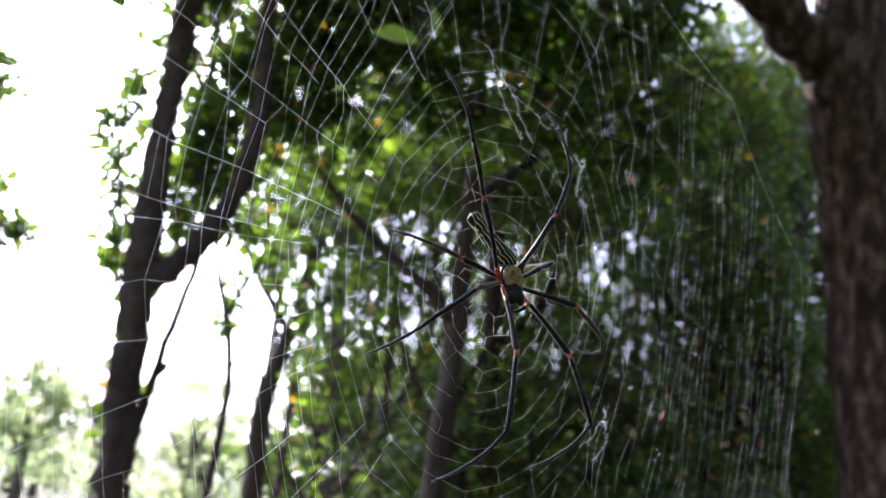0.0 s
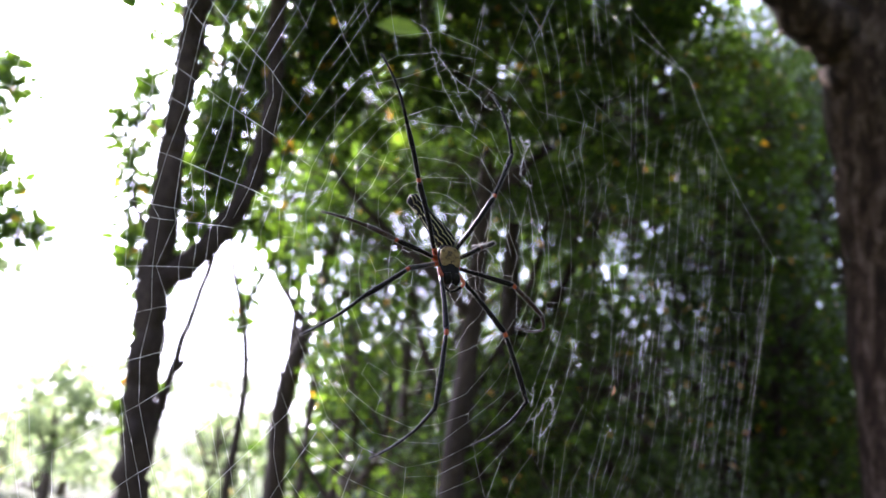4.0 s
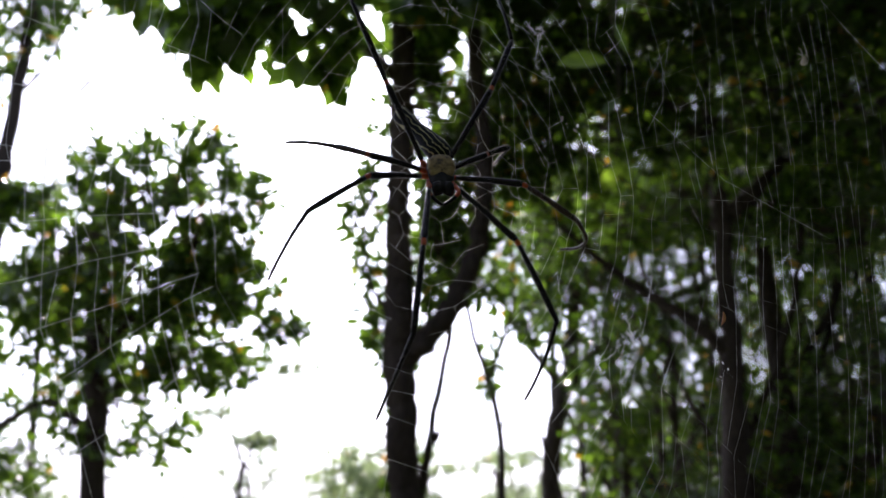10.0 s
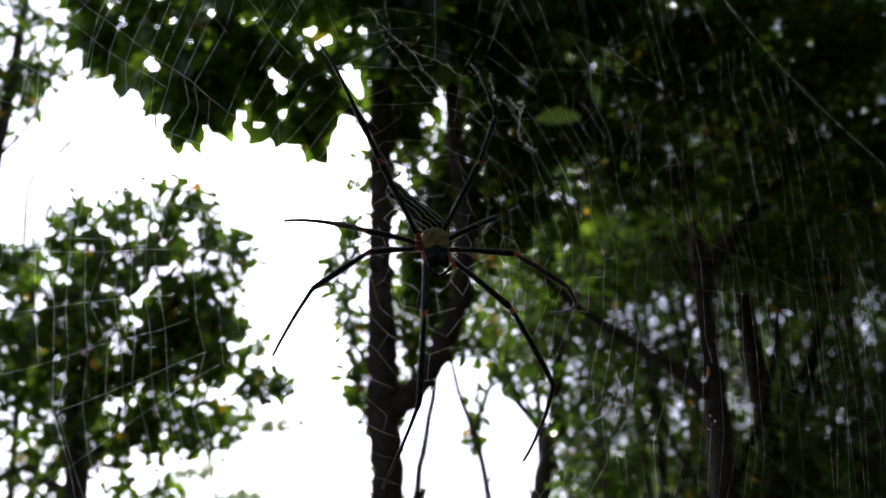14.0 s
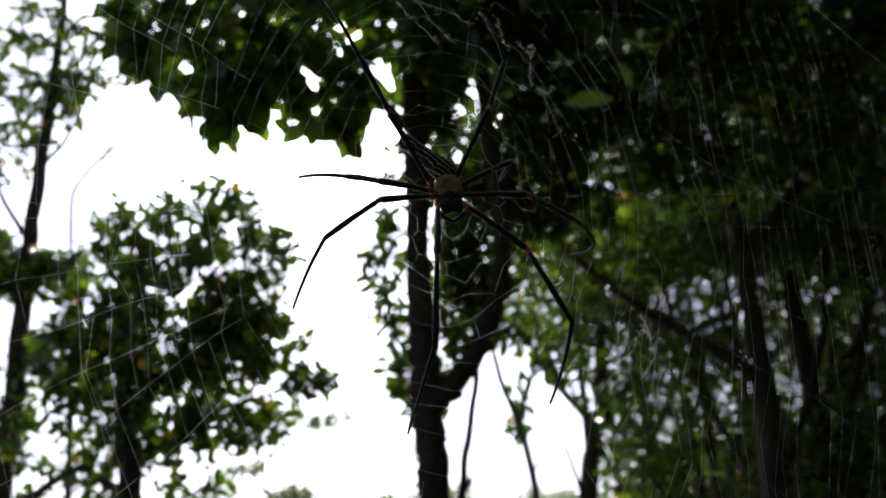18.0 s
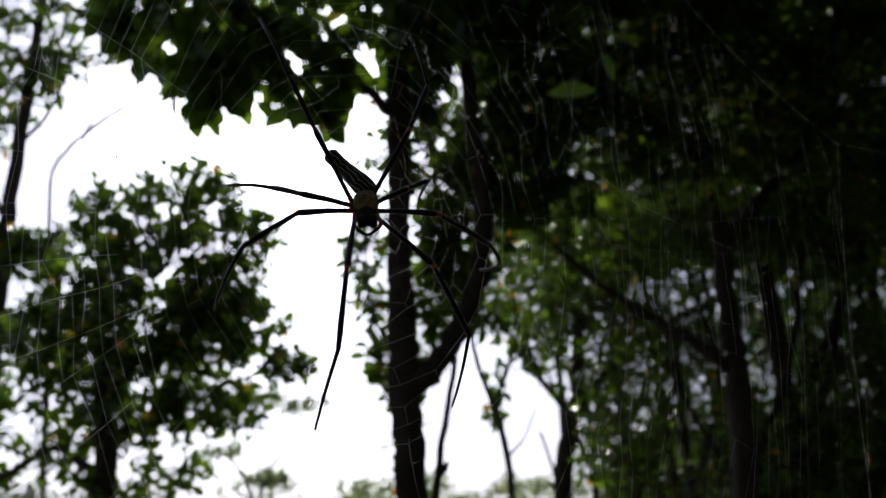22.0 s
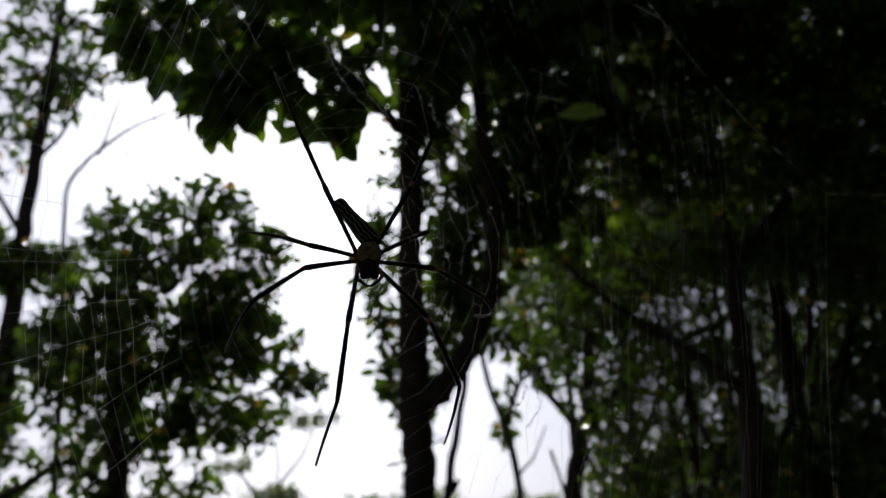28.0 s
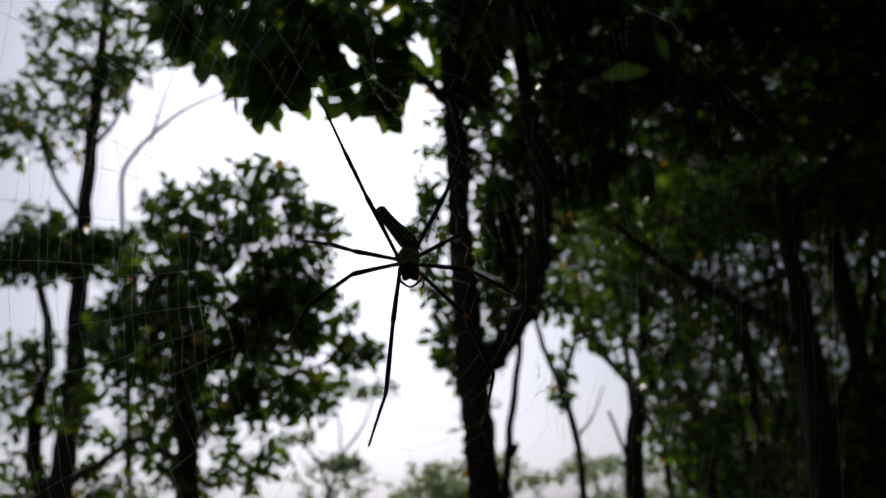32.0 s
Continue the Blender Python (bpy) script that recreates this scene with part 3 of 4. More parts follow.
tree("tree", "broad reddish brown trunk with flaking bark, forking overhead",
     [(3.98, 4.5, 0, 0.36), (3.9, 4.45, 1.2, 0.31), (3.78, 4.42, 2.4, 0.29), (3.67, 4.4, 3.4, 0.28), (3.57, 4.38, 4.2, 0.26), (3.55, 4.3, 5.6, 0.2)],
     [[(3.74, 4.41, 2.9, 0.12), (3.66, 4.4, 3.45, 0.19), (3.55, 4.4, 3.9, 0.2), (3.32, 4.38, 4.25, 0.185), (2.9, 4.35, 4.55, 0.16), (2.3, 4.3, 4.8, 0.13), (1.5, 4.2, 5.2, 0.09)]],
     # the last four blobs are unseen overhead foliage added to shade the wood
     [((2.6, 4.4, 5.4), (1.3, 0.9, 0.4), 260, 0.1), ((3.6, 4.6, 5.6), (1.0, 0.8, 0.5), 160, 0.1), ((1.9, 3.0, 5.2), (1.5, 1.0, 0.45), 520, 0.1), ((3.3, 2.4, 5.2), (1.4, 1.2, 0.5), 520, 0.1), ((1.6, 1.2, 5.4), (1.6, 1.2, 0.4), 480, 0.1), ((3.8, 0.9, 5.4), (1.3, 1.2, 0.5), 420, 0.1)], leaf=0.1, seed=11, wood=BARK_RED, trunk_sides=28)
tree("tree", "slim dark trunk rising through the undergrowth", [(1.88, 6.0, 0, 0.08), (1.85, 6.0, 1.3, 0.07), (1.79, 6.0, 2.4, 0.06), (1.75, 6.0, 4.0, 0.04)],
     [[(1.8, 6.0, 2.2, 0.03), (2.2, 6.0, 2.8, 0.024), (2.5, 6.0, 3.4, 0.015)]], [((1.9, 6.1, 3.9), (0.9, 0.6, 0.7), 300, 0.1)], leaf=0.11, seed=12, full=0.45)
tree("tree", "curved trunk with low spreading branches", [(0.3, 7.0, 0, 0.09), (0.3, 7.0, 1.14, 0.08), (0.29, 7.0, 1.69, 0.075), (0.36, 7.0, 2.15, 0.07), (0.46, 7.0, 2.55, 0.06), (0.6, 7.0, 3.6, 0.04)],
     [[(0.4, 7.0, 2.3, 0.04), (0.9, 7.0, 2.9, 0.035), (1.6, 7.0, 3.2, 0.025)], [(0.4, 7.0, 2.4, 0.03), (0.1, 6.9, 2.8, 0.025), (-0.1, 6.8, 3.2, 0.02)]],
     [((0.4, 7.0, 3.6), (0.8, 0.6, 0.7), 300, 0.1), ((0.75, 6.8, 2.3), (0.45, 0.5, 0.6), 90, 0.1)], leaf=0.115, seed=13, full=0.5)
# crowns over z 4.5 beyond y 8 are added to shade leaves before them
for k, (x, y, z, rx, rz, nn) in enumerate([(1.0, 6.0, 1.25, 0.6, 0.6, 90), (1.9, 6.2, 1.4, 0.9, 0.9, 420), (3.2, 6.0, 2.0, 0.9, 1.3, 720), (2.5, 5.4, 1.1, 0.7, 0.7, 260), (3.1, 5.3, 1.2, 0.6, 0.7, 220),
                                          (0.9, 7.8, 3.3, 0.9, 0.8, 120), (2.9, 7.4, 4.05, 1.2, 0.8, 560), (0.9, 8.4, 4.2, 1.3, 1.0, 340), (1.3, 7.4, 3.1, 0.9, 0.7, 90), (3.4, 5.6, 3.2, 0.6, 0.7, 420), (1.65, 6.7, 2.75, 0.5, 0.6, 80), (2.5, 6.7, 2.4, 0.7, 0.8, 380), (4.4, 6.6, 3.6, 1.2, 2.0, 1100), (2.9, 8.8, 1.8, 1.2, 0.9, 420), (4.4, 8.8, 3.0, 1.4, 2.4, 420), (2.0, 9.4, 4.75, 1.2, 0.5, 400), (3.3, 9.5, 4.6, 1.2, 0.55, 500), (0.7, 9.6, 4.8, 1.0, 0.5, 340), (2.5, 7.6, 1.9, 0.9, 0.6, 330), (1.6, 5.9, 1.6, 0.6, 0.75, 300), (2.35, 5.5, 1.9, 0.7, 0.75, 380), (1.9, 8.9, 2.5, 0.7, 0.45, 300), (2.75, 8.9, 2.9, 0.6, 0.6, 280), (4.7, 7.2, 5.4, 1.1, 1.0, 760), (1.7, 9.6, 5.3, 1.5, 0.85, 620), (3.6, 9.8, 5.4, 1.4, 1.0, 620), (3.75, 5.7, 2.3, 0.6, 1.1, 520), (3.5, 5.9, 4.3, 0.7, 0.7, 520), (4.6, 5.6, 1.7, 0.8, 1.3, 600), (1.75, 6.9, 3.3, 0.45, 0.4, 90), (1.2, 7.6, 3.0, 0.6, 0.45, 170), (0.75, 6.4, 2.2, 0.35, 0.5, 90), (3.2, 6.6, 4.1, 0.8, 0.6, 330), (4.55, 6.9, 4.3, 0.5, 1.1, 420), (4.95, 6.9, 4.6, 0.45, 0.8, 300), (5.05, 6.8, 3.2, 0.5, 1.2, 420), (0.4, 9.2, 6.3, 1.1, 0.8, 260), (1.9, 8.6, 6.4, 1.1, 0.8, 300), (3.3, 8.2, 6.4, 1.1, 0.8, 400), (1.42, 5.75, 3.5, 0.95, 0.32, 330), (1.83, 6.15, 3.65, 0.85, 0.3, 290), (2.9, 8.7, 3.4, 1.1, 0.4, 170)]):
    tree("tree", "leafy understorey tree in deep shade", [(x, y, 0, 0.045), (x + 0.05, y, z * 0.5, 0.036), (x, y - 0.05, z, 0.02)],
         [[(x, y, z * 0.5, 0.02), (x + 0.4, y, z * 0.75, 0.025), (x + 0.6, y, z, 0.015)], [(x, y, z * 0.45, 0.02), (x - 0.4, y, z * 0.7, 0.015), (x - 0.6, y, z, 0.01)]],
         [((x, y, z), (rx, 0.7, rz), int(nn * 1.4), 0.1)], leaf=0.072, seed=20 + k, simple=True, full=0.88 if x < 2.8 else 1.0, group="understorey trees")
rng = np.random.RandomState(77)
for k in range(11):
    a = radians(8.6 + 3.5 * k + rng.uniform(-1, 1))
    d = rng.uniform(11.5, 15)
    x, y, h = d * math.sin(a), d * math.cos(a), rng.uniform(2.5, 3.6)
    tree("tree", "tall leafy tree deeper in the wood", [(x, y, 0, 0.16), (x + 0.1, y, h * 0.5, 0.12), (x, y, h * 0.95, 0.04)],
         [[(x, y, h * 0.4, 0.06), (x + 0.7, y, h * 0.6, 0.04), (x + 1.1, y, h * 0.8, 0.02)], [(x, y, h * 0.35, 0.06), (x - 0.7, y, h * 0.5, 0.04), (x - 1.1, y, h * 0.7, 0.02)]],
         [((x, y, h * 0.72), (1.6, 1.2, h * 0.25), 430, 0.1), ((x + rng.uniform(-0.6, 0.6), y - 0.5, h * 0.36), (1.5, 1.0, h * 0.22), 420, 0.1)],
         leaf=0.17, seed=60 + k, simple=True, twigs=False, per=(6, 9), full=0.85, group="trees deeper in the wood", trunk_sides=8)
for k in range(46):
    a = radians(-50 + 98 * (k + 0.5) / 46 + rng.uniform(-1.5, 1.5))
    d = rng.uniform(14, 24)
    x, y, h = d * math.sin(a), d * math.cos(a), 1.2 + d * (rng.uniform(0.05, 0.09) if rng.uniform() < 0.3 else rng.uniform(0.005, 0.03))
    # haze is painted in here: pale leaves and lighter wood
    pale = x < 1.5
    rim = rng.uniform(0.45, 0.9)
    tree("tree", "distant tree with leaves tinted pale green for haze" if pale else "distant dark green tree beyond the wood", [(x, y, 0, 0.09), (x + 0.1, y, h * 0.5, 0.055), (x, y, h * 0.93, 0.025)],
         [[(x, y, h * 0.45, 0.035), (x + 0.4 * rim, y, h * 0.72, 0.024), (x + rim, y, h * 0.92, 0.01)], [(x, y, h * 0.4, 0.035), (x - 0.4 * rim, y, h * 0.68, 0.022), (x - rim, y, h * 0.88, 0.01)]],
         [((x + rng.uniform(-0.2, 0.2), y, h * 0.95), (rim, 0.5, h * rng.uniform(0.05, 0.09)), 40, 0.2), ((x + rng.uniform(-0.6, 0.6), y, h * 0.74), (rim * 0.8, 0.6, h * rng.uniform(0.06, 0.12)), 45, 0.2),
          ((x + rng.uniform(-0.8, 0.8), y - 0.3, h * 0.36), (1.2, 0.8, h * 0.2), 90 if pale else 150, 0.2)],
         leaf=0.14, mat=LEAF_HAZED if pale else LEAF, seed=100 + k, simple=True, twigs=False, per=(5, 8), full=0.8 if pale else 0.9, wood=TWIG if pale else BARK, group="distant trees", trunk_sides=8)
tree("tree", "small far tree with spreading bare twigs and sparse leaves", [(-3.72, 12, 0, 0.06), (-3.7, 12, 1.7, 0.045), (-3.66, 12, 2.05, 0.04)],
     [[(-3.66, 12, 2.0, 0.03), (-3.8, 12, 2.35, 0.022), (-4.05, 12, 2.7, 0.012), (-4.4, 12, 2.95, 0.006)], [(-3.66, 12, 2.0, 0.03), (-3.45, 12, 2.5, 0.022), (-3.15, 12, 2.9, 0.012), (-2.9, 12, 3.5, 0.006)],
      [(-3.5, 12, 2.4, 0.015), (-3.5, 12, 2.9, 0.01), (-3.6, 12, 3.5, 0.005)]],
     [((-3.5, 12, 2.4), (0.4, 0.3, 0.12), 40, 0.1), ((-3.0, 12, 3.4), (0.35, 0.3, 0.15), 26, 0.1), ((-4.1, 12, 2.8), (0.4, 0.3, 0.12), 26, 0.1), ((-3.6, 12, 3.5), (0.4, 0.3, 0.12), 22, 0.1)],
     leaf=0.11, mat=LEAF_HAZED, seed=91, simple=True, trunk_sides=8)
# these too carry the haze in their leaf and wood colour
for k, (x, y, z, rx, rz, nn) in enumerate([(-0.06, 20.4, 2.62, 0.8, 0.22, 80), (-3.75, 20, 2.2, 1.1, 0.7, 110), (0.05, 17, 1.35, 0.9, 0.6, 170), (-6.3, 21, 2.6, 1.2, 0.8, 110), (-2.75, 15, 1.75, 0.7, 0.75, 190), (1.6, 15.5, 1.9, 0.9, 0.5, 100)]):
    tree("tree", "distant rounded tree with leaves tinted pale for haze", [(x, y, 0, 0.1), (x + 0.05, y, z * 0.5, 0.07), (x, y, z * 0.95, 0.04)],
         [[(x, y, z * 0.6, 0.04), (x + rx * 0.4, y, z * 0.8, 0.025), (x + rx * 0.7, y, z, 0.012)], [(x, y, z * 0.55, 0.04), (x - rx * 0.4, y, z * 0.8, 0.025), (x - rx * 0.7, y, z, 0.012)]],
         [((x, y, z), (rx, 0.7, rz), nn, 0.1)], leaf=0.15, mat=LEAF_HAZED, wood=TWIG, seed=190 + k, simple=True, twigs=False, per=(5, 8), group="distant trees", trunk_sides=8)
# tall crowns added far back to keep the sun off the deeper trees
for k, (x, y, z) in enumerate([(6.2, 20.0, 6.4), (9.0, 20.5, 6.6)]):
    tree("tree", "tall open-crowned tree added to shade the wood", [(x, y, 0, 0.16), (x + 0.1, y, z * 0.5, 0.12), (x, y, z, 0.05)],
         [[(x, y, z * 0.7, 0.05), (x + 0.6, y, z * 0.9, 0.03), (x + 1.0, y, z * 1.05, 0.015)], [(x, y, z * 0.65, 0.05), (x - 0.6, y, z * 0.9, 0.03), (x - 1.0, y, z, 0.015)]],
         [((x, y, z), (1.5, 1.2, 1.4), 300, 0.1)], leaf=0.18, seed=230 + k, simple=True, twigs=False, per=(5, 8), full=0.8, group="trees at the far side", trunk_sides=8)
# unseen trees added behind and beside the camera, to shade what it sees
for k, (x, y, h) in enumerate([(-3.2, -3.0, 6.0), (-0.8, -4.2, 6.5), (1.8, -3.4, 6.0), (4.4, -1.5, 6.0), (6.4, 1.4, 6.0), (-6.0, -0.8, 5.5), (3.9, 0.9, 6.4), (-1.6, -2.6, 6.6), (0.6, -2.8, 6.8), (6.4, 2.6, 6.0), (3.0, -0.5, 6.4)]):
    tree("tree", "unseen leafy tree added for shade", [(x, y, 0, 0.16), (x + 0.1, y, h * 0.5, 0.12), (x, y, h * 0.95, 0.04)],
         [[(x, y, h * 0.4, 0.06), (x + 0.7, y, h * 0.6, 0.04), (x + 1.1, y, h * 0.8, 0.02)], [(x, y, h * 0.35, 0.06), (x - 0.7, y, h * 0.5, 0.04), (x - 1.1, y, h * 0.7, 0.02)]],
         [((x, y, h * 0.8), (1.9, 1.7, h * 0.22), 700 if x < 2.5 else 800, 0.2), ((x, y, h * 0.35), (1.5, 1.2, h * 0.24), 420 if x < 2.5 else 600, 0.2)],
         leaf=0.16, seed=160 + k, simple=True, twigs=False, per=(6, 9), group="trees beside the path", trunk_sides=8)


# single sprigs that hang before the shade
def sprig(label, stem, leaves, seed, lit_count=0):
    """A thin hanging twig with a few broad leaves, each a part: (along the stem, way, upper side, length)."""
    ob = thing("sprig", label, "sprig", Matrix.Translation(stem[-1][:3]))
    off = np.array([*stem[-1][:3], 0])
    sp = spline([np.array(q) - off for q in stem], 6)
    part("stem", mesh_of("stem", *tube(sp[:, :3], sp[:, 3], 6, 0.05, seed), TWIG), ob)
    for k, (s, way, up, size) in enumerate(leaves):
        p = sp[int(s * (len(sp) - 1)), :3]
        v, f = leaf_block(p[None], np.array([way], float), np.array([up], float), np.array([size]), 1.4, 0.06)
        # the first few leaves take the copy with the light painted in
        part("leaf", mesh_of("leaf", v, f, LEAF_LIT if k < lit_count else LEAF), ob)
    return ob


sprig("thin hanging twig with one broad green leaf", [(0.5, 3.6, 4.4, 0.004), (0.42, 2.9, 3.6, 0.003), (0.36, 2.45, 3.0, 0.002), (0.31, 2.36, 2.74, 0.0012)],
      [(1.0, (-1, -0.05, 0.03), (0.05, -0.9, 0.42), 0.145), (0.8, (0.3, 0.3, -0.6), (0.3, -0.8, 0.5), 0.1), (0.72, (0.6, 0.2, -0.2), (0.2, -0.4, 0.9), 0.09)], 41, 1)
sprig("hanging twig with bright green translucent leaves", [(0.45, 3.75, 4.3, 0.004), (0.5, 3.5, 3.5, 0.003), (0.45, 3.2, 2.9, 0.002), (0.42, 3.15, 2.72, 0.001)],
      [(1.0, (-0.5, 0, -0.9), (0.2, -0.95, 0.2), 0.11), (0.95, (0.5, 0, -0.7), (0.1, -0.95, 0.2), 0.1), (0.8, (-0.8, 0.1, 0.1), (0, -0.5, 0.8), 0.09), (0.7, (0.7, 0.1, -0.2), (0.1, -0.6, 0.8), 0.09),
       (0.6, (-0.6, 0, -0.5), (0, -0.8, 0.6), 0.09)], 43, 3)

sprig("drooping branch end with large dark hanging leaves", [(-1.0, 3.88, 4.07, 0.01), (-1.15, 3.85, 3.92, 0.007), (-1.3, 3.85, 3.81, 0.005), (-1.45, 3.85, 3.73, 0.003), (-1.6, 3.85, 3.79, 0.002)],
      [(0.78, (-0.1, -0.4, -0.9), (0.2, -0.9, 0.4), 0.25), (0.55, (0.0, -0.45, -0.9), (-0.2, -0.9, 0.4), 0.22), (0.35, (0.15, -0.45, -0.88), (0.2, -0.9, 0.5), 0.22), (0.95, (-0.7, -0.3, -0.6), (0.2, -0.8, 0.6), 0.2),
       (0.65, (0.4, -0.4, -0.8), (0.3, -0.8, 0.5), 0.2)], 45)
sprig("drooping branch end with two large dark leaves", [(-0.75, 3.95, 3.91, 0.008), (-0.78, 3.88, 3.76, 0.005), (-0.84, 3.85, 3.69, 0.003)],
      [(1.0, (0.6, -0.35, -0.72), (0.3, -0.85, 0.4), 0.25), (0.8, (-0.05, -0.45, -0.9), (-0.1, -0.9, 0.4), 0.21)], 47)

# the spider: legs as base, first knee, second knee, tip, in centimetres on its own axes
SPIDER = pose(-0.026, 0.344, 1.605, 100, 0, 10)
LEGS = {
    "upper_left": [(-0.45, 0.45, -0.8), (-1.9, 3.4, -0.35), (-2.98, 5.75, -0.1), (-4.35, 8.9, -1.35)],
    "upper_right": [(0.42, 0.5, -0.75), (2.1, 3.5, -0.85), (3.05, 5.85, -1.6), (2.4, 9.05, -3.6)],
    "middle_left": [(-0.5, 0.2, -0.65), (-2.53, 0.62, -0.2), (-3.8, 1.05, -0.8), (-5.75, 1.38, -1.7)],
    "middle_right": [(0.52, 0.25, -0.65), (2.0, 1.05, -1.3), (2.96, 1.51, -1.8), (2.67, 1.28, -3.7)],
    "lower_left": [(-0.5, -0.08, -0.45), (-2.5, -0.6, 1.7), (-4.5, -2.05, 2.5), (-6.07, -4.1, -0.5)],
    "lower_right": [(0.6, -0.1, -0.45), (3.12, -0.47, 0.5), (5.37, -1.65, -0.4), (5.2, -2.4, -2.6)],
    "front_left": [(-0.3, -0.5, -0.1), (-0.6, -2.9, 2.3), (-0.95, -6.1, 3.2), (-2.04, -9.05, -0.6)],
    "front_right": [(0.6, -0.45, -0.1), (2.8, -2.65, 1.0), (4.1, -5.55, 1.6), (3.72, -8.36, -2.5)],
}


def bristles(rng, line, thick, many, length):
    """Fine hairs standing off a leg joint, swept towards its tip."""
    items = []
    for _ in range(many):
        u = rng.uniform(0, len(line) - 1.001)
        k = int(u)
        at = line[k] * (1 - u + k) + line[k + 1] * (u - k)
        along = line[k + 1] - line[k]
        along = along / np.linalg.norm(along)
        out_way = np.cross(along, rng.normal(size=3))
        out_way /= np.linalg.norm(out_way)
        root = at + out_way * thick * 0.8
        tip = root + (out_way * rng.uniform(0.5, 1.0) + along * rng.uniform(0.3, 0.9)) * length * rng.uniform(0.6, 1.2)
        items.append((np.array([root, tip]), np.array([0.00004, 0.000014]), 3, 0.0))
    return tubes(items)


def leg(spider, joints, swing=(0.0, 0.0, 0.0), shin=None):
    rng = np.random.RandomState(int(abs(joints[3][0]) * 100))
    j = [np.array(q) * 0.01 for q in joints]
    coxa = j[0] + (j[1] - j[0]) * 0.06
    seg = spline([j[0] - (j[1] - j[0]) * 0.1, (j[0] + coxa) / 2, coxa], 3)
    ob = part("leg", mesh_of("coxa", *tube(seg, [0.0012, 0.0012, 0.00115, 0.0011, 0.001, 0.0009, 0.00085], 10), ORANGE), spider, "black jointed leg with orange joints")
    sag = np.array([0, 0, 0.0012])
    fem = spline([coxa, (coxa * 0.55 + j[1] * 0.45) + sag, coxa * 0.12 + j[1] * 0.88, j[1]], 4)
    part("femur", mesh_of("femur", *tube(fem, np.interp(np.linspace(0, 1, len(fem)), [0, 0.15, 0.75, 1], [0.001, 0.00098, 0.00138, 0.00105]), 10), BLACK), ob)
    kn = j[1] + (j[2] - j[1]) * 0.07
    seg = spline([j[1] - (j[1] - j[0]) * 0.03, j[1] + (kn - j[1]) * 0.5, kn], 3)
    part("knee", mesh_of("knee", *tube(seg, [0.00088, 0.00094, 0.001, 0.00102, 0.00098, 0.00094, 0.00088], 10), ORANGE), ob, "orange knee joint")
    tib = spline([kn, (kn + j[2]) / 2 + sag * 0.6, j[2]], 5)
    part("tibia", mesh_of("tibia", *tube(tib, np.interp(np.linspace(0, 1, len(tib)), [0, 0.2, 0.75, 1], [0.00095, 0.001, 0.00122, 0.0009]), 10), shin or BLACK), ob)
    bend = np.array([0, 0, 0.12]) * np.linalg.norm(j[3] - j[2]) + np.array(swing)
    met = spline([j[2], j[2] * 0.62 + j[3] * 0.38 + bend, j[2] * 0.25 + j[3] * 0.75 + bend * 0.8, j[3]], 6)
    part("metatarsus", mesh_of("metatarsus", *tube(met, np.interp(np.linspace(0, 1, len(met)), [0, 0.06, 0.5, 1], [0.0009, 0.0008, 0.00064, 0.00046]), 8), shin or BLACK), ob)
    for line, thick, many in ((fem, 0.0011, 560), (tib, 0.0011, 520), (met, 0.0006, 460)):
        part("bristles", mesh_of("bristles", *bristles(rng, line, thick, many, 0.0007), HAIR, False), ob, "fine pale hairs", kind="stuff")
    return ob


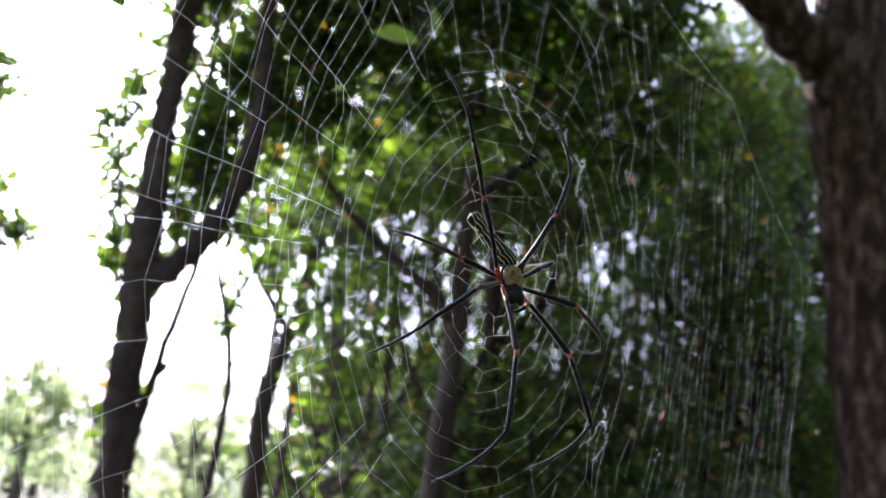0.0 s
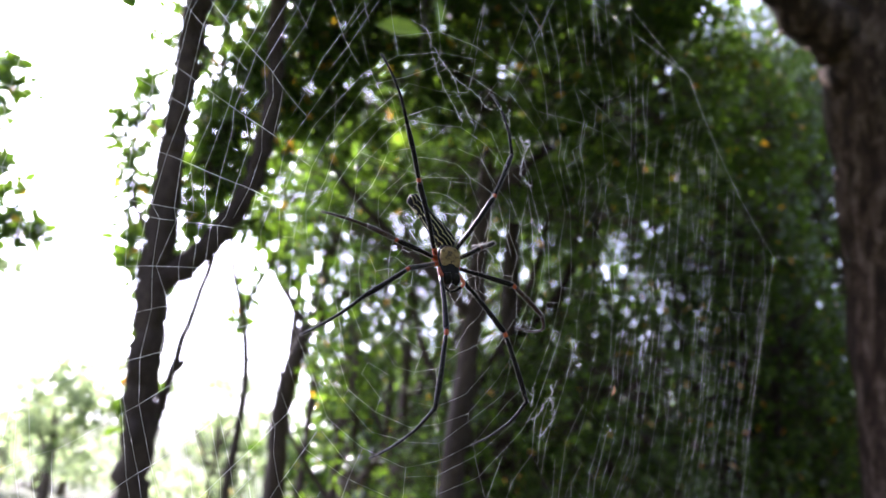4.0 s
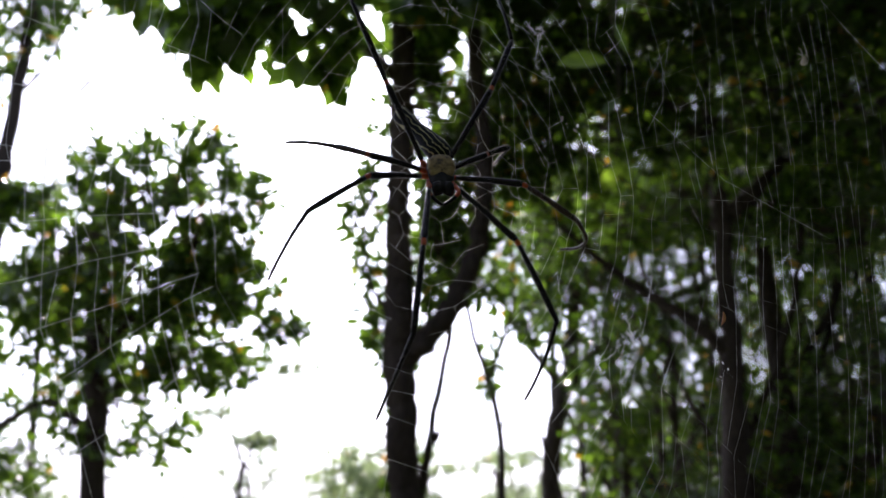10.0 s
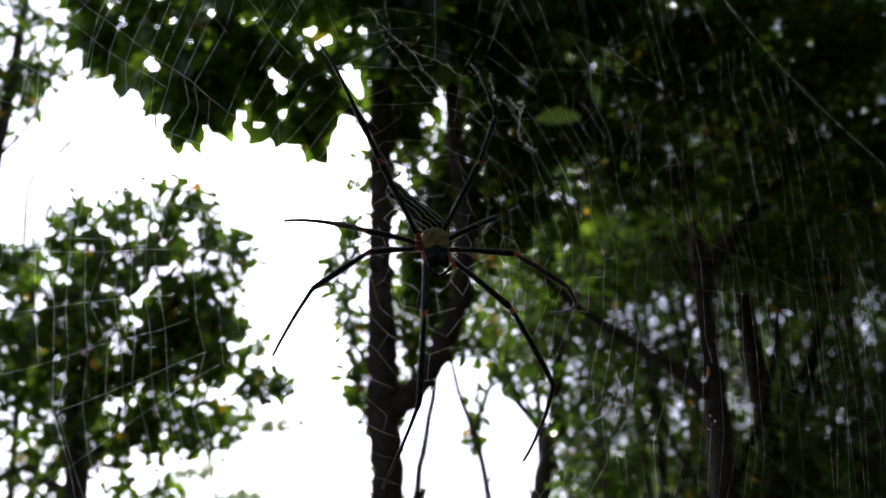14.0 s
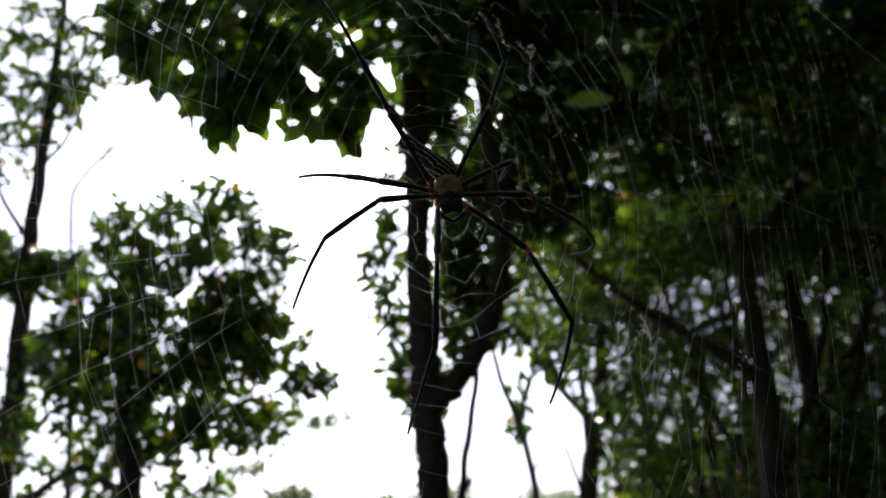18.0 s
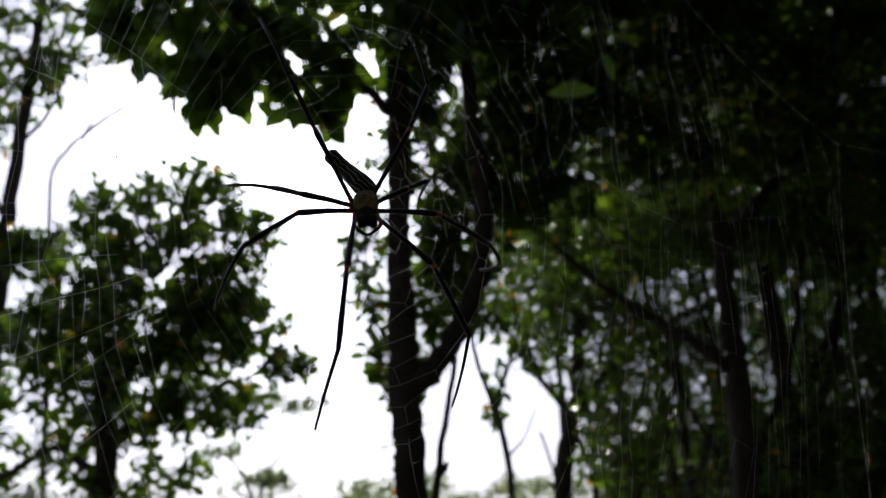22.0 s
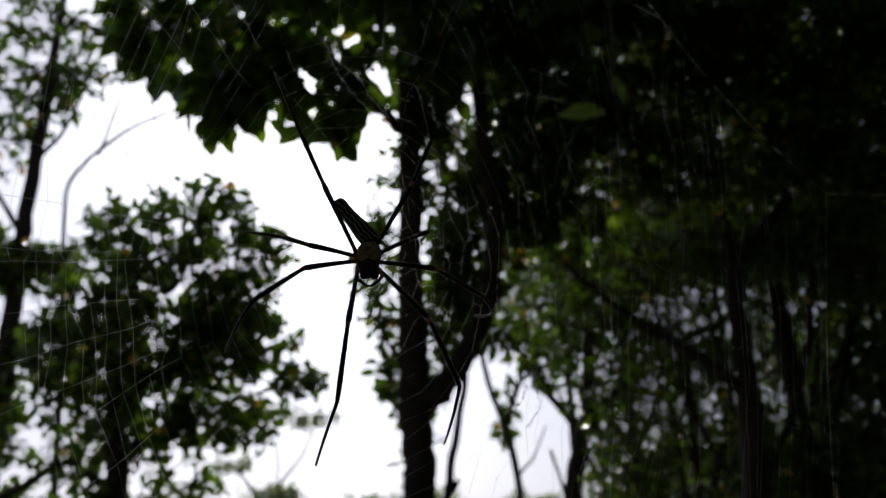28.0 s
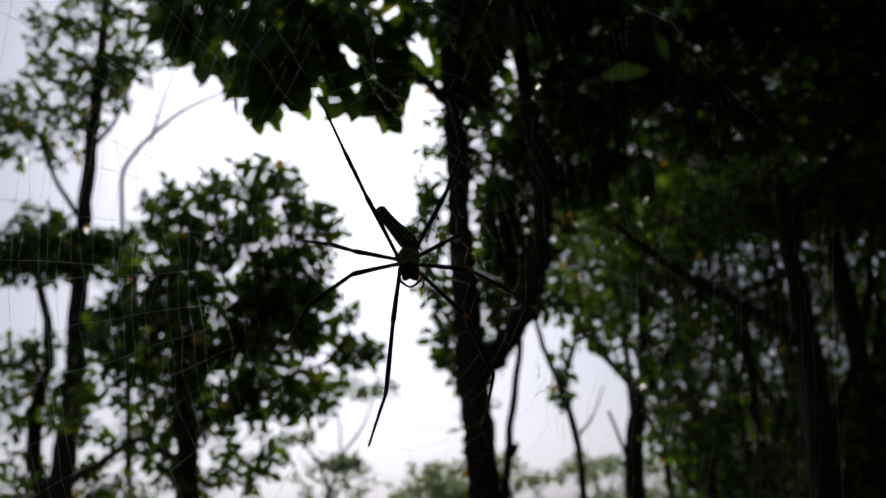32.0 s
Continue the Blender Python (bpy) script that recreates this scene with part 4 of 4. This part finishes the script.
def build_spider():
    ob = thing("spider", "large black and orange spider hanging head down in its web", "spider", SPIDER)

    def short(vs):
        return [(x, 0.0092 - (0.0092 - y) * 0.8, z) for x, y, z in vs]
    v, f = lathe([(-0.0114, 0.0014), (-0.0111, 0.0034), (-0.0098, 0.0045), (-0.007, 0.0047), (-0.003, 0.0049), (0.001, 0.0056), (0.005, 0.0051), (0.008, 0.0033), (0.0092, 0.0009)], 24, (1.0, 0.62))
    v = [(x + 0.0018, y, z - 0.0052 - 0.5 * y) for x, y, z in v]
    part("cephalothorax", mesh_of("cephalothorax", short(v), f, BLACK), ob)
    v, f = lathe([(-0.0036, 0.0004), (-0.0031, 0.0022), (-0.0016, 0.0036), (0.001, 0.0043), (0.004, 0.0039), (0.0058, 0.0025), (0.0063, 0.0006)], 24, (1.24, 0.34))
    v = [(x + 0.0018, 1.12 * y + 0.0012, z - 0.0028 - 0.5 * y + 22 * min(0, 0.0043 - abs(x)) * 0.02) for x, y, z in v]
    part("carapace", mesh_of("carapace", v, f, CARAPACE), ob, "mottled pale yellow carapace plate")
    for s in (-1, 1):
        seg = spline([(0.0022 + s * 0.0021, -0.0083, -0.0004), (0.0022 + s * 0.002, -0.0105, 0.0006), (0.0022 + s * 0.0018, -0.0122, 0.0003), (0.0022 + s * 0.0016, -0.013, 0.0)], 4)
        part("chelicera", mesh_of("chelicera", *tube(short(seg), np.interp(np.linspace(0, 1, len(seg)), [0, 0.5, 0.85, 1], [0.0021, 0.0023, 0.0021, 0.0013]), 12), BLACK), ob)
        for row, (ex, ey) in enumerate(((0.0007, -0.0098), (0.0021, -0.0092))):
            v, f = lathe([(-0.00035, 0.0001), (-0.0002, 0.0003), (0.0002, 0.0003), (0.00035, 0.0001)], 8)
            part("eye", mesh_of("eye", short([(x + 0.002 + s * ex, y + ey, z + 0.0021 - 0.0004 * row) for x, y, z in v]), f, BLACK), ob)
        pp = [(0.0022 + s * 0.0036, -0.0078, -0.001), (0.0022 + s * 0.0056, -0.0115, 0.0016), (0.0022 + s * 0.0046, -0.0142, 0.0022), (0.0022 + s * 0.0024, -0.0165, 0.0018), (0.0022 + s * 0.0002, -0.0178, 0.001)]
        pp = short(pp)
        seg = spline(pp[:3], 5)
        palp = part("pedipalp", mesh_of("pedipalp", *tube(seg, np.full(len(seg), 0.00085), 8), ORANGE), ob, "orange pedipalp with a dark tip")
        seg = spline(pp[2:], 6)
        part("palp_tip", mesh_of("palp_tip", *tube(seg, np.linspace(0.00075, 0.00055, len(seg)), 8), BLACK), palp)
    for dx, dy, size in ((0.0, 0.0008, 0.0006), (-0.0018, 0.003, 0.00035), (0.0018, 0.003, 0.00035), (-0.002, -0.0015, 0.0003), (0.002, -0.0015, 0.0003)):
        v, f = lathe([(-size, size * 0.2), (-size * 0.5, size * 0.7), (size * 0.5, size * 0.7), (size, size * 0.2)], 8, (1.0, 0.5))
        part("carapace_pit", mesh_of("carapace_pit", [(x + 0.0018 + dx, y + dy, z - 0.0011 - 0.5 * dy - 60 * dx * dx) for x, y, z in v], f, BLACK), ob, "dark pit in the carapace")
    tail, waist = np.array((-1.43, 2.98, -2.44)) * 0.01, np.array((0.42, 0.78, -1.05)) * 0.01
    axis = Vector(tail - waist)
    length = axis.length
    prof = spline([(0.0, 0.0012), (0.03, 0.0033), (0.1, 0.0045), (0.22, 0.0047), (0.4, 0.0042), (0.58, 0.0036), (0.74, 0.0034), (0.85, 0.0035), (0.91, 0.0036), (0.955, 0.0034), (0.982, 0.0026), (0.995, 0.0014), (1.0, 0.0002)], 3)
    v, f = lathe([(y * length, max(r, 0.0001)) for y, r in prof], 28, (1.0, 0.9))
    abd = part("abdomen", mesh_of("abdomen", v, f, ABDOMEN), ob, "long black abdomen with thin yellow stripes")
    q = axis.to_track_quat("Y", "Z")
    abd.matrix_basis = Matrix.Translation(waist) @ q.to_matrix().to_4x4()
    v, f = lathe([(-0.0012, 0.0004), (0.0, 0.0009), (0.0005, 0.0007), (0.0009, 0.0002)], 12)
    sp = part("spinneret", mesh_of("spinneret", [(x, y + length, z) for x, y, z in v], f, REDBROWN), abd)
    for key in LEGS:
        leg(ob, LEGS[key], (0.0052, -0.003, 0.0) if key == "lower_right" else (0.0, 0.0, 0.0), SHIN if key in ("middle_left", "lower_right") else None)
    return ob


# the web: plane behind the spider, its hub at the spider
WEB = SPIDER @ Matrix.Translation((0.0, 0.0, -0.017)) @ Euler((radians(-3), radians(11), 0)).to_matrix().to_4x4()


OUTLINE = [(0.255, 0.045), (0.16, 0.137), (0.05, 0.2), (-0.16, 0.19), (-0.3, 0.08), (-0.31, -0.1), (-0.2, -0.25), (0.05, -0.29), (0.245, -0.24)]
ANCHORS = [(0, (3.6, 4.4, 2.9)), (1, (0.3, 3.65, 4.38)), (2, (-0.1, 4.0, 4.5)), (3, (-0.52, 4.05, 4.2)), (4, (-1.9, 3.8, 4.34)), (5, (-0.62, 4.1, 1.3)), (6, (-0.5, 0.5, 0.0)), (7, (0.1, 0.6, 0.0)), (8, (1.17, 4.82, 1.0))]

TUFTS = [
    [(-0.022, 0.108), (-0.014, 0.098), (-0.004, 0.09), (0.008, 0.086), (0.02, 0.08)],
    [(-0.018, 0.1), (-0.012, 0.088), (-0.003, 0.078), (0.004, 0.07)],
    [(-0.004, 0.09), (0.005, 0.077), (0.012, 0.07)],
    [(0.032, 0.082), (0.033, 0.074), (0.036, 0.068)],
    [(0.04, 0.072), (0.044, 0.067), (0.045, 0.062), (0.044, 0.056), (0.044, 0.051)],
    [(0.044, 0.069), (0.046, 0.07), (0.047, 0.069), (0.046, 0.065)],
    [(0.046, 0.05), (0.049, 0.049), (0.052, 0.048)],
    [(0.08, -0.051), (0.082, -0.056), (0.083, -0.061), (0.084, -0.066), (0.081, -0.072), (0.076, -0.077)],
    [(0.078, -0.058), (0.081, -0.057), (0.083, -0.06)],
    [(0.076, -0.06), (0.074, -0.065), (0.066, -0.07)],
    [(0.069, -0.054), (0.068, -0.062)],
    [(0.096, -0.039), (0.099, -0.038)],
]


def edge(a):
    """How far the web's outline lies in the direction a (radians, from its right, anticlockwise)."""
    c, d = math.cos(a), math.sin(a)
    for (x0, y0), (x1, y1) in zip(OUTLINE, OUTLINE[1:] + OUTLINE[:1]):
        det = c * (y0 - y1) - d * (x0 - x1)
        if abs(det) > 1e-9:
            r = (x0 * (y0 - y1) - y0 * (x0 - x1)) / det
            t = (c * y0 - d * x0) / det
            if r > 0 and -1e-6 <= t <= 1 + 1e-6:
                return r
    return 0.25


def thread(name, parent, pts, radius):
    return part(name, mesh_of(name, *tube(pts, np.full(len(pts), radius), 3), SILK, False), parent)


def build_web():
    rng = np.random.RandomState(15)
    ob = thing("orb_web", "wide fine orb web of pale silk hung with bits of debris", "spider web", WEB)
    k = 51
    ang = np.sort((np.arange(k) + rng.uniform(-0.3, 0.3, k)) * 2 * np.pi / k)
    bow = [np.cumsum(rng.normal(size=30)) * 0.0009 for _ in range(k)]

    def spot(j, r, jit=0.0):
        a = ang[j % k]
        w = np.interp(r, np.linspace(0, 0.36, 30), bow[j % k]) * min(1.0, r / 0.08)
        return (r * math.cos(a) - w * math.sin(a), r * math.sin(a) + w * math.cos(a), jit)

    for j in range(k):
        start = rng.uniform(0.086, 0.1) if j % 2 == 0 else rng.uniform(0.094, 0.13)
        # glint put into thickness: stout threads at the left, very thin at the right
        side_on = math.cos(ang[j]) > 0.45
        pts = np.array([spot(j, r, rng.normal() * 0.0004) for r in np.linspace(start, edge(ang[j]), 22)])
        thread("radial_thread", ob, pts, 0.000015 if side_on else 0.00008 if math.cos(ang[j]) < -0.4 else 0.000052)
    # open mesh of the hub: zigzag rounds tied by short links
    ring, rounds = [], np.arange(0.014, 0.1, 0.0074)
    for i, r in enumerate(rounds):
        row = []
        for j in range(0, k, 2):
            a = ang[j]
            zig = 0.0011 * (1 if (i + j // 2) % 2 == 0 else -1)
            row.append(spot(j, (r + zig) / math.hypot(math.cos(a) / 0.9, math.sin(a) / 1.15) + rng.normal() * 0.0011, rng.normal() * 0.0012))
        ring.append(row)
    for i, row in enumerate(ring):
        many = len(row)
        run = []
        for j in range(many + 1):
            run.append(row[j % many])
            if rng.uniform() < 0.1 and len(run) > 1:
                thread("hub_thread", ob, np.array(run), 0.000042)
                run = []
        if len(run) > 1:
            thread("hub_thread", ob, np.array(run), 0.000042)
        for j in range(many):
            if i + 1 < len(ring) and (i + j) % 2 == 0 and rng.uniform() < 0.55:
                thread("hub_link", ob, np.array([row[j], ring[i + 1][j]]), 0.000042)
    r, runs = 0.094, []
    while r < 0.37:
        run = []
        hole = rng.randint(0, k, 2)
        for j in range(0, k + 1):
            a = ang[j % k]
            rr = r / math.hypot(math.cos(a) / (0.79 - 0.05 * math.cos(a)), math.sin(a) / 1.55) + rng.normal() * 0.0015
            inner = rr < 0.092
            gone = inner or rr > edge(a) - 0.002 or any((j - h) % k < 5 for h in hole) or rng.uniform() < (0.22 if math.sin(a) > 0.6 else 0.04 if math.cos(a) < -0.5 else 0.11)
            if gone:
                if len(run) > 1:
                    runs.append(run)
                run = []
            if rr <= edge(a) - 0.002 and not inner:
                run.append(spot(j, rr, rng.normal() * 0.0005))
        if len(run) > 1:
            runs.append(run)
        r += rng.uniform(0.0052, 0.0078)
    runs.sort(key=len, reverse=True)
    for run in runs[:280]:
        # here too thickness stands in for how brightly each side glints
        thread("spiral_thread", ob, np.array(run), 0.000034 if np.mean(np.array(run)[:, 0]) > 0.09 else 0.000062 if np.mean(np.array(run)[:, 0]) < -0.05 else 0.00005)
    rest = [q for q in runs[280:]]
    if rest:
        v, f = tubes([(np.array(q), np.full(len(q), 0.00005), 3, 0.0) for q in rest])
        part("short_silk", mesh_of("short_silk", v, f, SILK, False), ob, kind="stuff")
    # tangled barrier threads over the hub and in the upper part
    for j in range(34):
        p = np.array([rng.uniform(-0.1, 0.12), rng.uniform(0.03, 0.17), rng.uniform(-0.012, 0.004)])
        q = p + np.array([rng.normal() * 0.03, rng.uniform(-0.07, 0.03), rng.normal() * 0.008])
        mid = (p + q) / 2 + rng.normal(size=3) * 0.004
        thread("barrier_thread", ob, np.array([p, mid, q]), 0.000035)
    # outline and the long guy threads to the trees and the ground
    for (x0, y0), (x1, y1) in zip(OUTLINE, OUTLINE[1:] + OUTLINE[:1]):
        t = np.linspace(0, 1, 9)[:, None]
        pts = np.array([x0, y0, 0]) * (1 - t) + np.array([x1, y1, 0]) * t
        mid = np.array([(x0 + x1) / 2, (y0 + y1) / 2, 0])
        pts -= mid * (0.1 * (t * (1 - t)))
        thread("frame_thread", ob, pts, 0.000062)
    inv = WEB.inverted()
    for j, place in ANCHORS:
        end = np.array(inv @ Vector(place))
        x, y = OUTLINE[j]
        t = np.linspace(0, 1, 6)[:, None]
        thread("guy_thread", ob, np.array([x, y, 0]) * (1 - t) + end * t, 0.000062)
    # crumbs of leaf and prey along the threads
    for x, y, size, many in [(0.026, 0.082, 0.0013, 7), (0.045, 0.064, 0.0012, 5), (0.058, 0.028, 0.0016, 5), (0.07, -0.062, 0.0012, 5), (0.146, -0.012, 0.0012, 4), (0.2, -0.022, 0.0012, 5),
                             (-0.011, 0.092, 0.0014, 6), (0.195, -0.039, 0.0012, 5), (-0.1, 0.02, 0.0012, 4), (0.0, 0.1, 0.0015, 5), (0.125, -0.07, 0.0012, 3)]:
        slant = rng.uniform(0, 3.1)
        for c in range(many):
            u = (c / many - 0.5) * size * 9
            px, py = x + u * math.cos(slant) + rng.normal() * 0.0012, y + u * math.sin(slant) + rng.normal() * 0.0012
            v, f = lathe([(-1.0, 0.15), (-0.4, 0.5 * rng.uniform(0.5, 1)), (0.3, 0.55 * rng.uniform(0.5, 1)), (1.0, 0.1)], 5)
            mt = Euler(rng.uniform(0, 6, 3)).to_matrix()
            sz = size * rng.uniform(0.2, 0.75)
            vv = [tuple(mt @ Vector(q) * sz + Vector((px, py, 0.0002))) for q in v]
            part("crumb", mesh_of("crumb", vv, f, CRUMB if rng.uniform() < 0.6 else SILK, False), ob)
    # orange scraps of dry leaf
    for x, y, long, lean in ((0.244, -0.112, 0.0075, 0.1), (0.125, -0.047, 0.006, -0.15)):
        v, f = leaf_block(np.array([[x, y, 0.0004]]), np.array([[lean, -1.0, 0.0]]), np.array([[0.3, 0.0, 1.0]]), np.array([long]), 0.8, 0.1, 0.2)
        part("dry_leaf_scrap", mesh_of("dry_leaf_scrap", v, f, SCRAP), ob, "curled orange scrap of dry leaf")
    # frayed strands of dead silk
    for way in TUFTS:
        q = spline([(x, y, 0.0003) for x, y in way], 5)
        q[1:-1] += rng.normal(size=(len(q) - 2, 3)) * 0.0003
        items = [(q, rng.uniform(0.00004, 0.00011, len(q)), 4, 0.0)]
        for c in range(len(q) * 3):
            p0 = q[rng.randint(len(q))] + rng.normal(size=3) * 0.0003
            d = rng.normal(size=3) * np.array([0.0008, 0.0008, 0.0004])
            items.append((np.array([p0, p0 + d * 0.5 + rng.normal(size=3) * 0.0002, p0 + d]), np.array([0.00009, 0.00008, 0.00003]), 3, 0.0))
        v, f = tubes(items)
        part("silk_tuft", mesh_of("silk_tuft", v, f, SILK, False), ob, "frayed tuft of dead white silk")
    return ob


def build_small_spider():
    """A tiny companion near the upper edge of the web."""
    ob = thing("small_spider", "tiny pale brown spider climbing over the web threads", "spider", WEB @ Matrix.Translation((0.155, 0.076, 0.0006)))
    v, f = lathe([(-0.0014, 0.0003), (-0.0008, 0.0011), (0.0008, 0.0012), (0.002, 0.0003)], 10)
    part("abdomen", mesh_of("abdomen", [(x, y - 0.0012, z + 0.0006) for x, y, z in v], f, CRUMB), ob)
    v, f = lathe([(-0.0011, 0.0002), (-0.0006, 0.0007), (0.0003, 0.0007), (0.0008, 0.0002)], 10)
    part("cephalothorax", mesh_of("cephalothorax", [(x, y + 0.001, z + 0.0006) for x, y, z in v], f, CRUMB), ob)
    for s in (-1, 1):
        for a, far in ((-1.0, 0.0036), (-0.3, 0.0028), (0.75, 0.0034), (1.25, 0.0058)):
            pts = spline([(0, 0.0008, 0.0006), (s * 0.5 * far * math.cos(a) + s * 0.0005, 0.5 * far * math.sin(a) + 0.0008, 0.0016), (s * far * math.cos(a), far * math.sin(a) + 0.0008, 0.0)], 3)
            part("leg", mesh_of("leg", *tube(pts, np.linspace(0.0002, 0.0001, len(pts)), 5), CRUMB), ob)
    return ob


spider = build_spider()
small_spider = build_small_spider()
web = build_web()

SWAY = [
    (0.0, 0.0000, -0.0007, 0.0022, 0.0000, -1.4, 0.4, -0.5), (0.5, 0.0006, -0.0002, 0.0007, 0.0000, -1.3, 0.4, -0.5), (1.0, 0.0004, -0.0001, 0.0004, 0.0000, -1.2, 0.4, -0.5),
    (1.5, -0.0002, 0.0001, -0.0003, 0.0000, -1.2, 0.4, -0.5), (2.0, -0.0018, -0.0000, 0.0005, 0.0000, -1.1, 0.4, -0.5), (2.5, -0.0004, -0.0000, 0.0001, 0.0000, -1.0, 0.4, -0.5),
    (4.5, 0.0004, 0.0004, -0.0016, 0.0000, 0.3, 0.2, -0.5), (5.0, -0.0027, 0.0004, -0.0011, 0.0000, 0.6, 0.1, -0.5), (5.5, 0.0024, 0.0012, -0.0035, 0.0008, 0.3, -0.3, -0.2),
    (6.0, 0.0001, 0.0001, -0.0003, 0.0015, 0.0, -0.8, 0.0), (6.5, 0.0016, 0.0028, -0.0095, 0.0021, -0.3, -0.8, -0.0), (7.0, 0.0060, 0.0037, -0.0126, 0.0027, -0.5, -0.8, -0.1),
    (7.5, 0.0065, 0.0009, -0.0041, 0.0032, -0.8, -0.9, -0.1), (8.0, 0.0042, -0.0013, 0.0023, 0.0038, -1.1, -0.9, -0.2), (8.5, -0.0086, -0.0031, 0.0067, 0.0044, -1.3, -0.9, -0.2),
    (9.0, -0.0007, -0.0043, 0.0087, 0.0050, -1.6, -0.9, -0.3), (9.5, 0.0036, -0.0030, 0.0064, 0.0047, -1.6, -0.8, -0.2), (10.0, 0.0052, -0.0008, 0.0006, 0.0045, -1.6, -0.6, -0.0),
    (10.5, 0.0119, -0.0035, 0.0101, 0.0043, -1.6, -0.5, 0.1), (11.0, 0.0049, -0.0024, 0.0066, 0.0040, -1.6, -0.3, 0.3), (11.5, 0.0042, -0.0017, 0.0045, 0.0037, -1.7, -0.2, 0.4),
    (12.0, 0.0045, -0.0027, 0.0074, 0.0035, -1.7, -0.0, 0.5), (12.5, 0.0069, -0.0029, 0.0073, 0.0032, -1.7, 0.2, 0.7), (13.0, 0.0071, -0.0031, 0.0067, 0.0030, -1.7, 0.3, 0.8),
    (13.5, 0.0102, -0.0034, 0.0081, 0.0033, -1.6, 0.3, 0.9), (14.0, 0.0139, -0.0041, 0.0097, 0.0035, -1.5, 0.3, 1.0), (14.5, 0.0139, -0.0038, 0.0075, 0.0037, -1.4, 0.3, 1.1),
    (16.5, 0.0073, -0.0032, 0.0026, 0.0047, -1.0, 0.2, 1.6), (17.0, 0.0118, -0.0080, 0.0137, 0.0050, -0.9, 0.2, 1.7), (17.5, 0.0201, -0.0069, 0.0133, 0.0054, -1.0, -0.2, 1.9),
    (18.0, 0.0201, -0.0072, 0.0151, 0.0057, -1.0, -0.6, 2.0), (18.5, 0.0145, -0.0061, 0.0102, 0.0061, -1.1, -1.0, 2.2), (19.0, 0.0163, -0.0068, 0.0087, 0.0065, -1.1, -1.4, 2.4),
    (19.5, 0.0046, -0.0043, 0.0060, 0.0061, -1.1, -1.1, 2.0), (20.0, -0.0042, -0.0025, 0.0032, 0.0057, -1.1, -0.9, 1.7), (20.5, -0.0033, -0.0022, 0.0045, 0.0054, -1.0, -0.7, 1.4),
    (21.0, -0.0015, -0.0010, 0.0022, 0.0050, -1.0, -0.4, 1.0), (21.5, -0.0011, -0.0007, 0.0024, 0.0045, -1.1, -0.2, 0.8), (22.0, -0.0084, -0.0022, 0.0090, 0.0040, -1.1, 0.0, 0.5),
    (22.5, -0.0020, -0.0009, 0.0065, 0.0035, -1.1, 0.3, 0.2), (23.0, -0.0011, 0.0009, 0.0038, 0.0030, -1.2, 0.5, 0.0), (23.5, 0.0005, 0.0002, 0.0032, 0.0027, -0.8, 0.4, -0.1),
    (24.0, 0.0014, 0.0003, 0.0013, 0.0024, -0.4, 0.4, -0.1), (24.5, -0.0023, -0.0020, 0.0074, 0.0021, -0.0, 0.3, -0.2), (26.5, -0.0138, -0.0048, 0.0160, 0.0010, 1.5, 0.0, -0.5),
    (27.0, -0.0130, -0.0042, 0.0132, 0.0007, 2.0, -0.1, -0.6), (27.5, -0.0163, -0.0028, 0.0083, 0.0003, 2.4, -0.3, -0.7), (28.0, -0.0154, -0.0024, 0.0066, 0.0000, 2.9, -0.4, -0.8),
    (28.5, -0.0147, 0.0000, 0.0002, -0.0014, 3.1, -0.4, -0.8), (29.0, -0.0166, 0.0014, -0.0024, -0.0028, 3.3, -0.3, -0.9), (29.5, -0.0132, 0.0017, -0.0006, -0.0041, 3.6, -0.3, -0.9),
    (30.0, -0.0146, 0.0032, -0.0011, -0.0055, 3.8, -0.3, -0.9), (30.5, -0.0172, 0.0032, -0.0030, -0.0058, 3.8, -0.0, -1.1), (31.0, -0.0193, 0.0030, -0.0023, -0.0060, 3.7, 0.2, -1.2),
    (31.5, -0.0193, 0.0038, -0.0028, -0.0063, 3.6, 0.5, -1.4), (32.0, -0.0226, 0.0055, -0.0035, -0.0065, 3.6, 0.7, -1.6)]


CLIMB = [(0.0, 0.155, 0.076), (7.0, 0.157, 0.075), (9.0, 0.172, 0.072), (14.0, 0.188, 0.063), (19.0, 0.186, 0.058), (20.5, 0.172, 0.086), (22.0, 0.164, 0.103), (24.0, 0.163, 0.126), (32.0, 0.163, 0.128)]


def motions():
    """The web and the spider on it swing and tilt together in the breeze; the small spider climbs on it."""
    back = SPIDER.inverted()
    for ob, rest in ((spider, SPIDER), (web, WEB), (small_spider, None)):
        rows = []
        for t, x, y, z, lift, rx, ry, rz in SWAY:
            here = rest or WEB @ Matrix.Translation([float(np.interp(t, [c[0] for c in CLIMB], [c[k] for c in CLIMB])) for k in (1, 2)] + [0.0006])
            rows.append((t, Matrix.Translation((x, y, z)) @ SPIDER @ pose(0, 0, lift, rx, ry, rz) @ back @ here))
        walk(ob, rows)


motions()
